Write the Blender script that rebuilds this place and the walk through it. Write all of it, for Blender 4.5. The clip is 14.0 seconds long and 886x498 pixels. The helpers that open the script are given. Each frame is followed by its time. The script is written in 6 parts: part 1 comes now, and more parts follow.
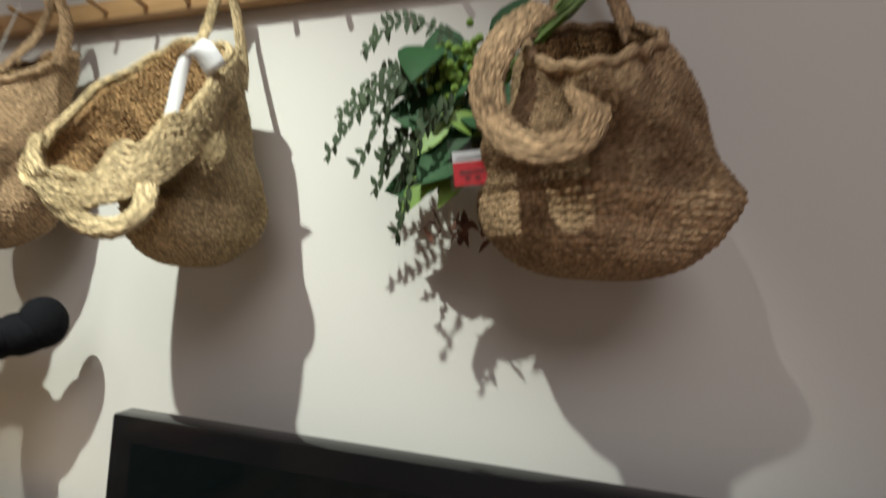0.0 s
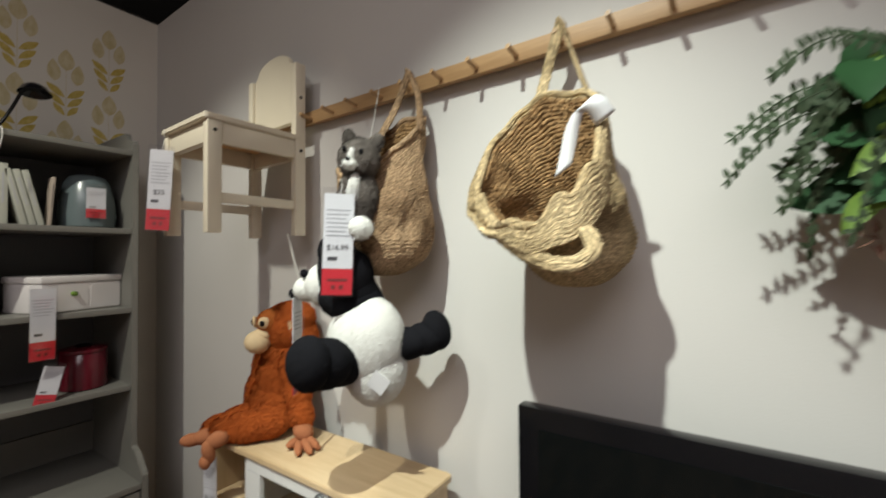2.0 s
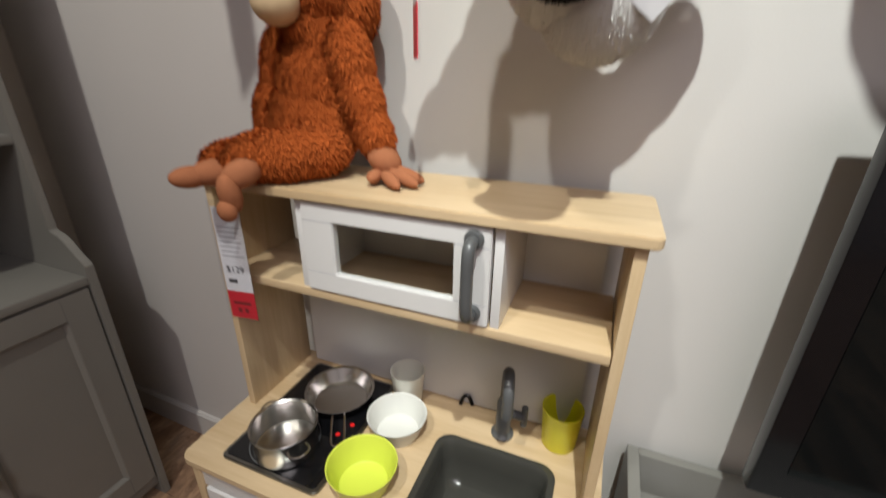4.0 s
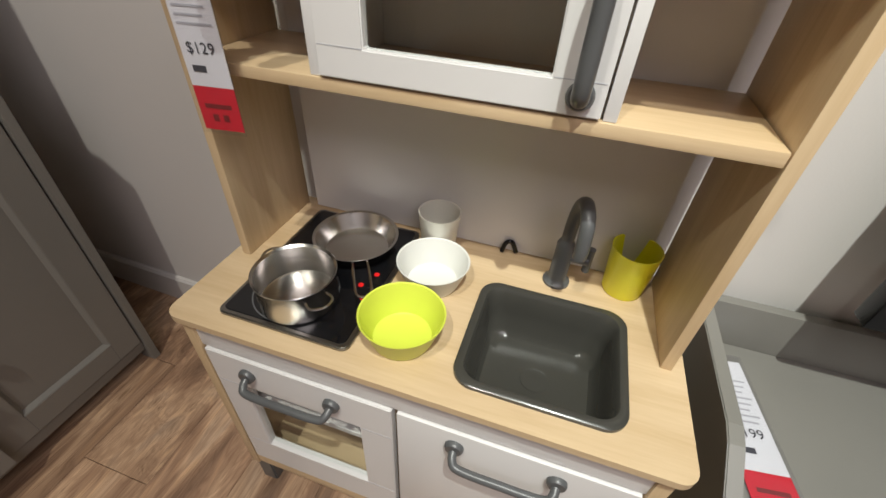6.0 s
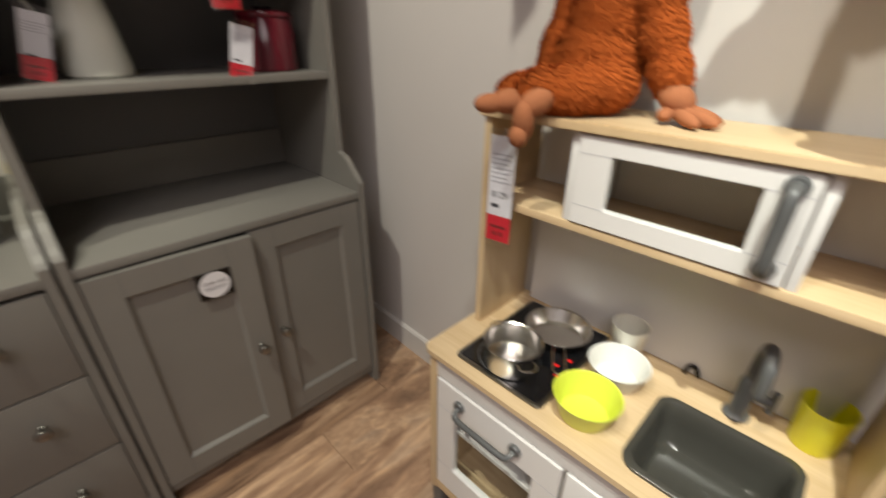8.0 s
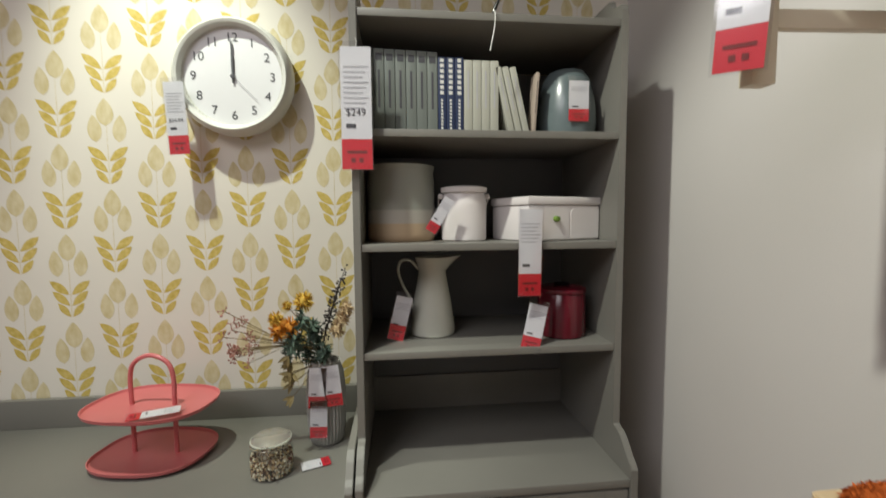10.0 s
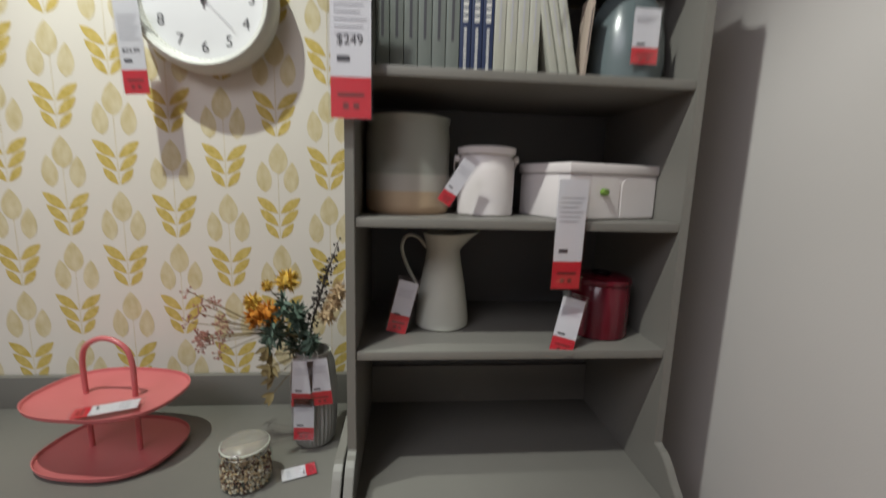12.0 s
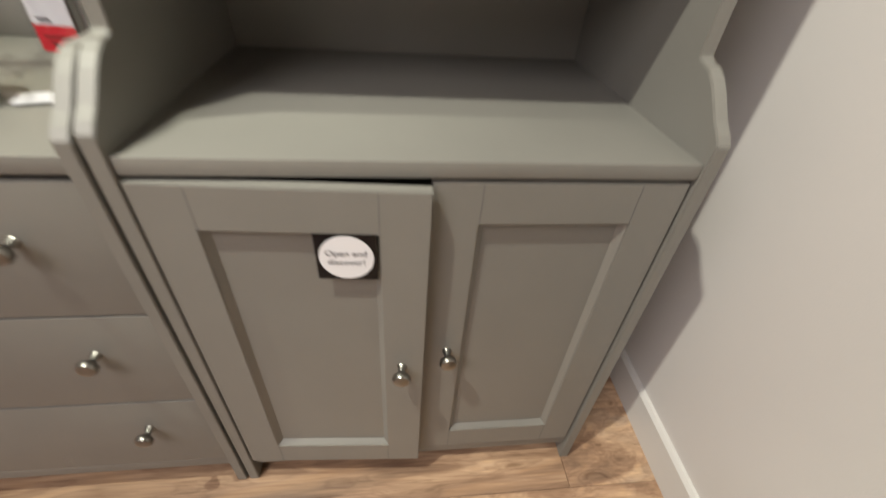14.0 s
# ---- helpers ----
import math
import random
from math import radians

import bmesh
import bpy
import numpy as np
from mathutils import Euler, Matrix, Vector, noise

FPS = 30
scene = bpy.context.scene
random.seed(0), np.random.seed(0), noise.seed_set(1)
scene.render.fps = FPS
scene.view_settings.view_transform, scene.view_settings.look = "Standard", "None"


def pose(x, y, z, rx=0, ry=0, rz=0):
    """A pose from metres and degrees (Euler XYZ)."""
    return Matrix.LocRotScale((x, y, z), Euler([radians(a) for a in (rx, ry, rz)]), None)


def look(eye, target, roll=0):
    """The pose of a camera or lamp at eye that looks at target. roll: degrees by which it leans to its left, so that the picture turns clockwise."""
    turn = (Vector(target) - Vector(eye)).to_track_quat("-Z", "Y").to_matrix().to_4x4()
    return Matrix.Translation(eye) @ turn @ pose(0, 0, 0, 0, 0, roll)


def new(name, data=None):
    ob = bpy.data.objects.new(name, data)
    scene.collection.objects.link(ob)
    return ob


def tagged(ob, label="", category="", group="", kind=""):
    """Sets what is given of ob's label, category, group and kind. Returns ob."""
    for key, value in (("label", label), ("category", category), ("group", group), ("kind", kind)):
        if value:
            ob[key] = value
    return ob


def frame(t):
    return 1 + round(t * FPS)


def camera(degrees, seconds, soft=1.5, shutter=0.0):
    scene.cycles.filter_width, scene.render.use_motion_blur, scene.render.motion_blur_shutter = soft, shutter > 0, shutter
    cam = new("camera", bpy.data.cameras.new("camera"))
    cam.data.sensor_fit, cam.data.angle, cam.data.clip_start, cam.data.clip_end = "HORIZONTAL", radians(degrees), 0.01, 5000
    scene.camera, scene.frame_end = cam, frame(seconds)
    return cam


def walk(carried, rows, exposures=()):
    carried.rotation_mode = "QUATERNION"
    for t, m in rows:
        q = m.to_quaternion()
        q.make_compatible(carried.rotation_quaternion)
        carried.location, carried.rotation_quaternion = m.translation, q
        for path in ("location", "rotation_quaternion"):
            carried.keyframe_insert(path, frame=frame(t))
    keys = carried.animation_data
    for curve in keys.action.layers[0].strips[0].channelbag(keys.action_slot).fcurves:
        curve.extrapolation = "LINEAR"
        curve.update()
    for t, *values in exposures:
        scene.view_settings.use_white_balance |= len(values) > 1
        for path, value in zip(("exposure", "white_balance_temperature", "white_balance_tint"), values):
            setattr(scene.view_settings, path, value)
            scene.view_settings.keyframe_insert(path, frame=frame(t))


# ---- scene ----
cam = camera(93.7, 14.0, shutter=0.5)
PATH = [
    (0, (-0.045, 0.604, 1.489), (-0.496, 2.549, 1.606), 3.2),
    (0.5, (-0.014, 0.549, 1.543), (-0.615, 2.436, 1.822), 2.4),
    (1, (-0.073, 0.513, 1.546), (-0.861, 2.329, 1.829), 1.4),
    (1.5, (-0.205, 0.452, 1.546), (-1.176, 2.191, 1.729), 0.4),
    (2, (-0.318, 0.397, 1.53), (-1.429, 2.059, 1.565), -0.4),
    (2.5, (-0.475, 0.41, 1.472), (-1.641, 2.03, 1.352), -0.9),
    (3, (-0.645, 0.456, 1.4), (-1.762, 2.08, 1.061), -0.7),
    (3.5, (-0.783, 0.485, 1.294), (-1.714, 2.163, 0.734), -0.1),
    (4, (-0.891, 0.512, 1.21), (-1.563, 2.226, 0.43), 0.9),
    (4.2, (-0.909, 0.521, 1.172), (-1.51, 2.223, 0.31), 1.3),
    (6.3, (-1.046, 0.582, 1.019), (-1.475, 2.07, -0.248), 3.5),
    (6.5, (-1.026, 0.548, 1.011), (-1.499, 2.049, -0.223), 3.7),
    (7, (-0.996, 0.494, 0.995), (-1.602, 2.003, -0.168), 4.0),
    (7.5, (-0.967, 0.439, 1.06), (-1.83, 1.91, 0.017), 2.7),
    (8, (-1.001, 0.373, 1.165), (-2.254, 1.634, 0.248), 0.6),
    (8.5, (-1.043, 0.347, 1.216), (-2.634, 1.288, 0.454), -0.5),
    (9, (-1.063, 0.374, 1.298), (-2.857, 1.065, 0.746), -0.1),
    (9.2, (-1.045, 0.41, 1.327), (-2.916, 0.938, 0.861), 0.1),
    (11.3, (-1.093, 0.462, 1.488), (-3.09, 0.571, 1.452), 0.6),
    (11.5, (-1.128, 0.459, 1.491), (-3.12, 0.59, 1.386), 0.7),
    (12, (-1.276, 0.458, 1.429), (-3.242, 0.626, 1.101), 1.6),
    (12.5, (-1.39, 0.457, 1.319), (-3.298, 0.656, 0.754), 2.7),
    (13, (-1.448, 0.491, 1.195), (-3.242, 0.719, 0.341), 4.3),
    (13.5, (-1.503, 0.568, 1.097), (-3.18, 0.796, 0.032), 4.8),
    (14, (-1.58, 0.647, 0.965), (-3.127, 0.879, -0.281), 4.7),
]
EXPOSURES = [(0.0, -0.2, 6700, 5), (1.5, -0.2, 6650, 5), (2.5, -0.38, 6550, 9), (3.0, -0.38, 6450, 11), (4.2, -0.1, 6500, 13), (6.5, 0.05, 6750, 12), (8.0, 0.27, 7000, 11), (9.2, 0.38, 6800, 6),
             (11.3, -0.12, 6150, 5), (12.0, 0.03, 6200, 9), (12.5, 0.25, 6350, 11), (13.0, 0.7, 6500, 12), (14.0, 1.2, 6750, 8)]
walk(cam, [(t, look(eye, target, roll)) for t, eye, target, roll in PATH], EXPOSURES)

# ---- light ----
world = bpy.data.worlds.new("showroom")
scene.world = world
world.use_nodes = True
world.node_tree.nodes["Background"].inputs[0].default_value = (1.0, 0.94, 0.88, 1)
world.node_tree.nodes["Background"].inputs[1].default_value = 0.045


def spot(name, eye, target, watts, cone, blend, size, colour):
    lamp = bpy.data.lights.new(name, "SPOT")
    lamp.energy, lamp.spot_size, lamp.spot_blend, lamp.shadow_soft_size, lamp.color = watts, radians(cone), blend, size, colour
    ob = new(name, lamp)
    ob.matrix_world = look(eye, target)
    return ob


def ceiling_panel(name, x, y, z, sx, sy, watts, colour):
    lamp = bpy.data.lights.new(name, "AREA")
    lamp.shape, lamp.size, lamp.size_y, lamp.energy, lamp.color = "RECTANGLE", sx, sy, watts, colour
    ob = new(name, lamp)
    ob.location = (x, y, z)
    return ob


SPOT_A, SPOT_B, SPOT_C = (-0.7, 0.04, 2.95), (-1.84, -0.42, 2.95), (-1.4, -0.2, 2.95)
spot("spot_light_bags", SPOT_A, (-0.57, 1.2, 0.85), 295, 54, 0.95, 0.02, (0.88, 0.95, 0.89))
spot("spot_light_clock", SPOT_B, (-2.47, -0.15, 1.4), 108, 58, 0.85, 0.02, (0.92, 0.95, 0.82))
spot("spot_light_cabinet", SPOT_C, (-1.72, 0.98, 1.2), 125, 58, 0.7, 0.035, (0.93, 0.93, 0.84))
# broad unseen area lamp added as soft fill for the whole room
ceiling_panel("ceiling_light_aisle", 0.45, -1.45, 3.4, 2.0, 2.0, 64, (0.97, 0.92, 0.97))

# ---- materials ----


def mat(name, base, rough=0.5, metal=0.0, vary=0.08, scale=12.0, bump=0.0, bump_scale=200.0, coord="Object", stretch=(1, 1, 1), spec=0.5, second=None, mix=0.5, trans=0.0, coat=0.0):
    """A surface with a base colour, large and fine variation, and fine relief."""
    m = bpy.data.materials.new(name)
    m.use_nodes = True
    nt = m.node_tree
    n, l = nt.nodes, nt.links
    p = n["Principled BSDF"]
    tc = n.new("ShaderNodeTexCoord")
    mp = n.new("ShaderNodeMapping")
    mp.inputs["Scale"].default_value = stretch
    l.new(tc.outputs[coord], mp.inputs[0])
    big = n.new("ShaderNodeTexNoise")
    big.inputs["Scale"].default_value, big.inputs["Detail"].default_value = scale, 6
    l.new(mp.outputs[0], big.inputs["Vector"])
    ramp = n.new("ShaderNodeValToRGB")
    a = [c * (1 - vary) for c in base]
    b = list(second) if second else [min(1, c * (1 + vary)) for c in base]
    ramp.color_ramp.elements[0].color, ramp.color_ramp.elements[1].color = (*a, 1), (*b, 1)
    ramp.color_ramp.elements[0].position, ramp.color_ramp.elements[1].position = 0.5 - mix / 2, 0.5 + mix / 2
    l.new(big.outputs[0], ramp.inputs[0])
    l.new(ramp.outputs[0], p.inputs["Base Color"])
    p.inputs["Roughness"].default_value, p.inputs["Metallic"].default_value = rough, metal
    p.inputs["Specular IOR Level"].default_value = spec
    p.inputs["Transmission Weight"].default_value = trans
    p.inputs["Coat Weight"].default_value = coat
    fine = n.new("ShaderNodeTexNoise")
    fine.inputs["Scale"].default_value, fine.inputs["Detail"].default_value = bump_scale, 4
    l.new(mp.outputs[0], fine.inputs["Vector"])
    rr = n.new("ShaderNodeMapRange")
    rr.inputs["To Min"].default_value, rr.inputs["To Max"].default_value = max(0.02, rough - 0.06), min(1, rough + 0.06)
    l.new(big.outputs[0], rr.inputs[0])
    l.new(rr.outputs[0], p.inputs["Roughness"])
    if bump:
        bn = n.new("ShaderNodeBump")
        bn.inputs["Strength"].default_value, bn.inputs["Distance"].default_value = bump, 0.002
        l.new(fine.outputs[0], bn.inputs["Height"])
        l.new(bn.outputs[0], p.inputs["Normal"])
    return m


def random_tint(m, amount):
    """Lets every object of this material take its own shade."""
    nt = m.node_tree
    n, l = nt.nodes, nt.links
    p = n["Principled BSDF"]
    src = p.inputs["Base Color"].links[0].from_socket
    info = n.new("ShaderNodeObjectInfo")
    rng = n.new("ShaderNodeMapRange")
    rng.inputs["To Min"].default_value, rng.inputs["To Max"].default_value = 1 - amount, 1 + amount
    l.new(info.outputs["Random"], rng.inputs[0])
    mul = n.new("ShaderNodeVectorMath")
    mul.operation = "SCALE"
    l.new(src, mul.inputs[0])
    l.new(rng.outputs[0], mul.inputs["Scale"])
    l.new(mul.outputs[0], p.inputs["Base Color"])
    return m


def wood(name, dark, light, axis=0, scale=7.0, rough=0.45, ring=2.5):
    """Wood with long grain along one axis."""
    m = bpy.data.materials.new(name)
    m.use_nodes = True
    n, l = m.node_tree.nodes, m.node_tree.links
    p = n["Principled BSDF"]
    tc, mp = n.new("ShaderNodeTexCoord"), n.new("ShaderNodeMapping")
    st = [1.0, 1.0, 1.0]
    for k in range(3):
        st[k] = 0.7 if k == axis else 9.0
    mp.inputs["Scale"].default_value = st
    l.new(tc.outputs["Object"], mp.inputs[0])
    info, add = n.new("ShaderNodeObjectInfo"), n.new("ShaderNodeVectorMath")
    off = n.new("ShaderNodeVectorMath")
    off.operation = "SCALE"
    off.inputs[0].default_value = (7.0, 13.0, 5.0)
    l.new(info.outputs["Random"], off.inputs["Scale"])
    l.new(mp.outputs[0], add.inputs[0])
    l.new(off.outputs[0], add.inputs[1])
    g, f = n.new("ShaderNodeTexNoise"), n.new("ShaderNodeTexNoise")
    g.inputs["Scale"].default_value, g.inputs["Detail"].default_value, g.inputs["Distortion"].default_value = ring, 6, 1.2
    f.inputs["Scale"].default_value, f.inputs["Detail"].default_value = scale * 5, 4
    l.new(add.outputs[0], g.inputs["Vector"])
    l.new(add.outputs[0], f.inputs["Vector"])
    mx = n.new("ShaderNodeMath")
    mx.operation = "MULTIPLY_ADD"
    mx.inputs[1].default_value = 0.35
    l.new(f.outputs[0], mx.inputs[0])
    l.new(g.outputs[0], mx.inputs[2])
    ramp = n.new("ShaderNodeValToRGB")
    ramp.color_ramp.elements[0].color, ramp.color_ramp.elements[1].color = (*dark, 1), (*light, 1)
    ramp.color_ramp.elements[0].position, ramp.color_ramp.elements[1].position = 0.45, 0.85
    l.new(mx.outputs[0], ramp.inputs[0])
    l.new(ramp.outputs[0], p.inputs["Base Color"])
    p.inputs["Roughness"].default_value = rough
    bn = n.new("ShaderNodeBump")
    bn.inputs["Strength"].default_value, bn.inputs["Distance"].default_value = 0.12, 0.002
    l.new(mx.outputs[0], bn.inputs["Height"])
    l.new(bn.outputs[0], p.inputs["Normal"])
    return m


def glass(name, tint=(0.95, 0.97, 0.96), rough=0.03):
    """Thin clear sheet: see-through with a glossy face."""
    m = bpy.data.materials.new(name)
    m.use_nodes = True
    n, l = m.node_tree.nodes, m.node_tree.links
    n.remove(n["Principled BSDF"])
    tr, gl, mx = n.new("ShaderNodeBsdfTransparent"), n.new("ShaderNodeBsdfGlossy"), n.new("ShaderNodeMixShader")
    tr.inputs[0].default_value = (*tint, 1)
    gl.inputs["Roughness"].default_value = rough
    mx.inputs[0].default_value = 0.05
    l.new(tr.outputs[0], mx.inputs[1])
    l.new(gl.outputs[0], mx.inputs[2])
    l.new(mx.outputs[0], n["Material Output"].inputs[0])
    return m


def jute(name, dark, light):
    """Braided jute: rows of braid round the bag, with loose fibre."""
    m = mat(name, dark, 0.9, vary=0.25, scale=9, second=light, mix=0.45, spec=0.2)
    n, l = m.node_tree.nodes, m.node_tree.links
    p = n["Principled BSDF"]
    uv, mp = n.new("ShaderNodeTexCoord"), n.new("ShaderNodeMapping")
    mp.inputs["Scale"].default_value = (1.35, 1.9, 1.0)
    l.new(uv.outputs["UV"], mp.inputs[0])
    sep = n.new("ShaderNodeSeparateXYZ")
    l.new(mp.outputs[0], sep.inputs[0])

    def op(kind, a, b=None):
        k = n.new("ShaderNodeMath")
        k.operation = kind
        for slot, v in ((0, a), (1, b)):
            if v is None:
                continue
            if isinstance(v, (int, float)):
                k.inputs[slot].default_value = v
            else:
                l.new(v, k.inputs[slot])
        return k.outputs[0]

    row = op("ABSOLUTE", op("SINE", op("MULTIPLY", sep.outputs[1], math.pi)))
    nub = n.new("ShaderNodeTexVoronoi")
    nub.inputs["Scale"].default_value, nub.inputs["Randomness"].default_value = 1.25, 0.9
    l.new(mp.outputs[0], nub.inputs["Vector"])
    fib = n.new("ShaderNodeTexNoise")
    fib.inputs["Scale"].default_value, fib.inputs["Detail"].default_value = 1.6, 8
    l.new(mp.outputs[0], fib.inputs["Vector"])
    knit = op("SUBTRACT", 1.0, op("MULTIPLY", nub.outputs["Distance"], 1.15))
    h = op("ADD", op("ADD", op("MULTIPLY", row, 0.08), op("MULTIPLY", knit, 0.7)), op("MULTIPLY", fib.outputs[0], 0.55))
    bn = n.new("ShaderNodeBump")
    bn.inputs["Strength"].default_value, bn.inputs["Distance"].default_value = 1.0, 0.003
    l.new(h, bn.inputs["Height"])
    l.new(bn.outputs[0], p.inputs["Normal"])
    src = p.inputs["Base Color"].links[0].from_socket
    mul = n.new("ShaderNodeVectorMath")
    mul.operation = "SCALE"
    # relief height scales the colour: shade painted into hollows, raised nubs lightened
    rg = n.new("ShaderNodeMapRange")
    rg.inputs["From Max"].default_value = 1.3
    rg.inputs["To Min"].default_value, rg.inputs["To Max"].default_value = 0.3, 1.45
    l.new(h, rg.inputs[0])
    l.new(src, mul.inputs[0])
    tone = n.new("ShaderNodeSeparateColor")
    l.new(nub.outputs["Color"], tone.inputs[0])
    shade = op("ADD", 0.62, op("MULTIPLY", tone.outputs[0], 0.8))
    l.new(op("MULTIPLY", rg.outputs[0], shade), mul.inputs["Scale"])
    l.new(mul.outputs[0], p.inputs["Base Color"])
    return m


M = {
    "wall": mat("wall_paint", (0.60, 0.575, 0.55), 0.75, vary=0.025, scale=1.5, bump=0.12, bump_scale=260),
    "paper": mat("wallpaper", (0.74, 0.70, 0.63), 0.8, vary=0.03, scale=3, bump=0.08, bump_scale=300),
    "gold": mat("print_gold", (0.56, 0.41, 0.07), 0.8, vary=0.12, scale=34, second=(0.66, 0.52, 0.18), stretch=(1, 2, 2), mix=0.4),
    "palegold": mat("print_pale_gold", (0.60, 0.49, 0.23), 0.8, vary=0.1, scale=26, second=(0.72, 0.65, 0.46), stretch=(1, 1.8, 1), mix=0.6),
    "ceiling": mat("ceiling_paint", (0.10, 0.095, 0.09), 0.9, vary=0.1, scale=1.0),
    "trim": mat("trim_paint", (0.62, 0.60, 0.57), 0.5, vary=0.03, scale=3),
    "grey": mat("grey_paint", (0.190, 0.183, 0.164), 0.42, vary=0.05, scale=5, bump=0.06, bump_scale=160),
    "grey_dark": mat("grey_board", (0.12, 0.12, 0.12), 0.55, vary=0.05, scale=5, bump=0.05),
    "gap": mat("painted_inner_shade", (0.02, 0.02, 0.02), 0.8),
    "birch": wood("birch_plywood", (0.50, 0.355, 0.20), (0.61, 0.46, 0.285), 0, 6, 0.42),
    "birch_v": wood("birch_plywood_upright", (0.50, 0.355, 0.20), (0.61, 0.46, 0.285), 2, 6, 0.42),
    "oak": wood("oak_rail", (0.30, 0.165, 0.07), (0.47, 0.29, 0.14), 0, 6, 0.5),
    "pine": wood("pine_underside", (0.52, 0.28, 0.10), (0.66, 0.40, 0.17), 0, 6, 0.5),
    "white": mat("white_foil", (0.66, 0.65, 0.64), 0.35, vary=0.03, scale=4),
    "cream": mat("cream_lacquer", (0.70, 0.63, 0.50), 0.4, vary=0.03, scale=4),
    "greyplastic": mat("grey_plastic", (0.085, 0.088, 0.090), 0.35, vary=0.08, scale=20, bump=0.05),
    "sink": mat("dark_grey_plastic", (0.046, 0.045, 0.039), 0.22, vary=0.06, scale=14, bump=0.03),
    "black": mat("black_plastic", (0.004, 0.004, 0.005), 0.14, vary=0.1, spec=0.35),
    "screen": mat("tv_screen", (0.002, 0.004, 0.0045), 0.06, vary=0.05, spec=0.3),
    "hob": mat("hob_glass", (0.006, 0.006, 0.007), 0.1, vary=0.05),
    "steel": mat("brushed_steel", (0.62, 0.60, 0.57), 0.22, 1.0, vary=0.06, scale=30, stretch=(1, 1, 6)),
    "pewter": mat("pewter_knob", (0.26, 0.25, 0.23), 0.32, 1.0, vary=0.1),
    "yellow": mat("yellow_plastic", (0.61, 0.68, 0.08), 0.35, vary=0.03),
    "yellow2": mat("lemon_plastic", (0.85, 0.83, 0.03), 0.35, vary=0.03),
    "offwhite": mat("white_plastic", (0.68, 0.68, 0.64), 0.4, vary=0.02),
    "paperwhite": mat("tag_paper", (0.74, 0.74, 0.76), 0.35, vary=0.02),
    "red": mat("tag_red", (0.62, 0.025, 0.04), 0.35, vary=0.05),
    "ink": mat("print_ink", (0.06, 0.06, 0.07), 0.6),
    "inkpale": mat("print_ink_pale", (0.42, 0.42, 0.45), 0.6),
    "inkred": mat("print_ink_red", (0.20, 0.02, 0.02), 0.6),
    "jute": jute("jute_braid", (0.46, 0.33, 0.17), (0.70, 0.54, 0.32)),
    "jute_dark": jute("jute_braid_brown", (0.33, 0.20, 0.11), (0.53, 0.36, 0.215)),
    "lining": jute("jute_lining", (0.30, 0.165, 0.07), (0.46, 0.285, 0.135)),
    "orange": mat("orange_plush", (0.36, 0.080, 0.017), 0.95, vary=0.12, scale=30, bump=0.4, bump_scale=250, spec=0.1),
    "orangeface": mat("short_orange_plush", (0.30, 0.085, 0.02), 0.95, vary=0.2, scale=40, bump=0.4, bump_scale=300, spec=0.1),
    "brownskin": mat("brown_felt", (0.33, 0.125, 0.06), 0.95, vary=0.08, scale=60, bump=0.3, bump_scale=400, spec=0.1),
    "beige": mat("beige_felt", (0.55, 0.41, 0.25), 0.9, vary=0.06, scale=60, bump=0.2, bump_scale=400, spec=0.1),
    "blackplush": mat("black_plush", (0.008, 0.008, 0.010), 0.95, vary=0.2, spec=0.1, bump=0.4),
    "whiteplush": mat("white_plush", (0.66, 0.65, 0.62), 0.95, vary=0.05, scale=30, bump=0.4, bump_scale=200, spec=0.1),
    "greyplush": mat("grey_plush", (0.045, 0.038, 0.034), 0.95, vary=0.3, scale=24, second=(0.22, 0.19, 0.17), bump=0.4, spec=0.1),
    "leaf": mat("leaf_green", (0.018, 0.062, 0.02), 0.6, vary=0.25, scale=14, spec=0.2),
    "leaf2": mat("leaf_light", (0.14, 0.24, 0.035), 0.55, vary=0.25, scale=14),
    "euca": mat("eucalyptus", (0.045, 0.066, 0.034), 0.7, vary=0.3, scale=14, spec=0.2),
    "brown": mat("dry_brown", (0.13, 0.055, 0.035), 0.8, vary=0.3, scale=20),
    "enamel": mat("enamel_cream", (0.58, 0.59, 0.52), 0.22, vary=0.04, scale=8),
    "cupwhite": mat("cream_plastic", (0.80, 0.79, 0.71), 0.4, vary=0.02),
    "cleargl": glass("clear_glass"),
    "film": glass("clear_film", (0.97, 0.97, 0.98), 0.08),
}


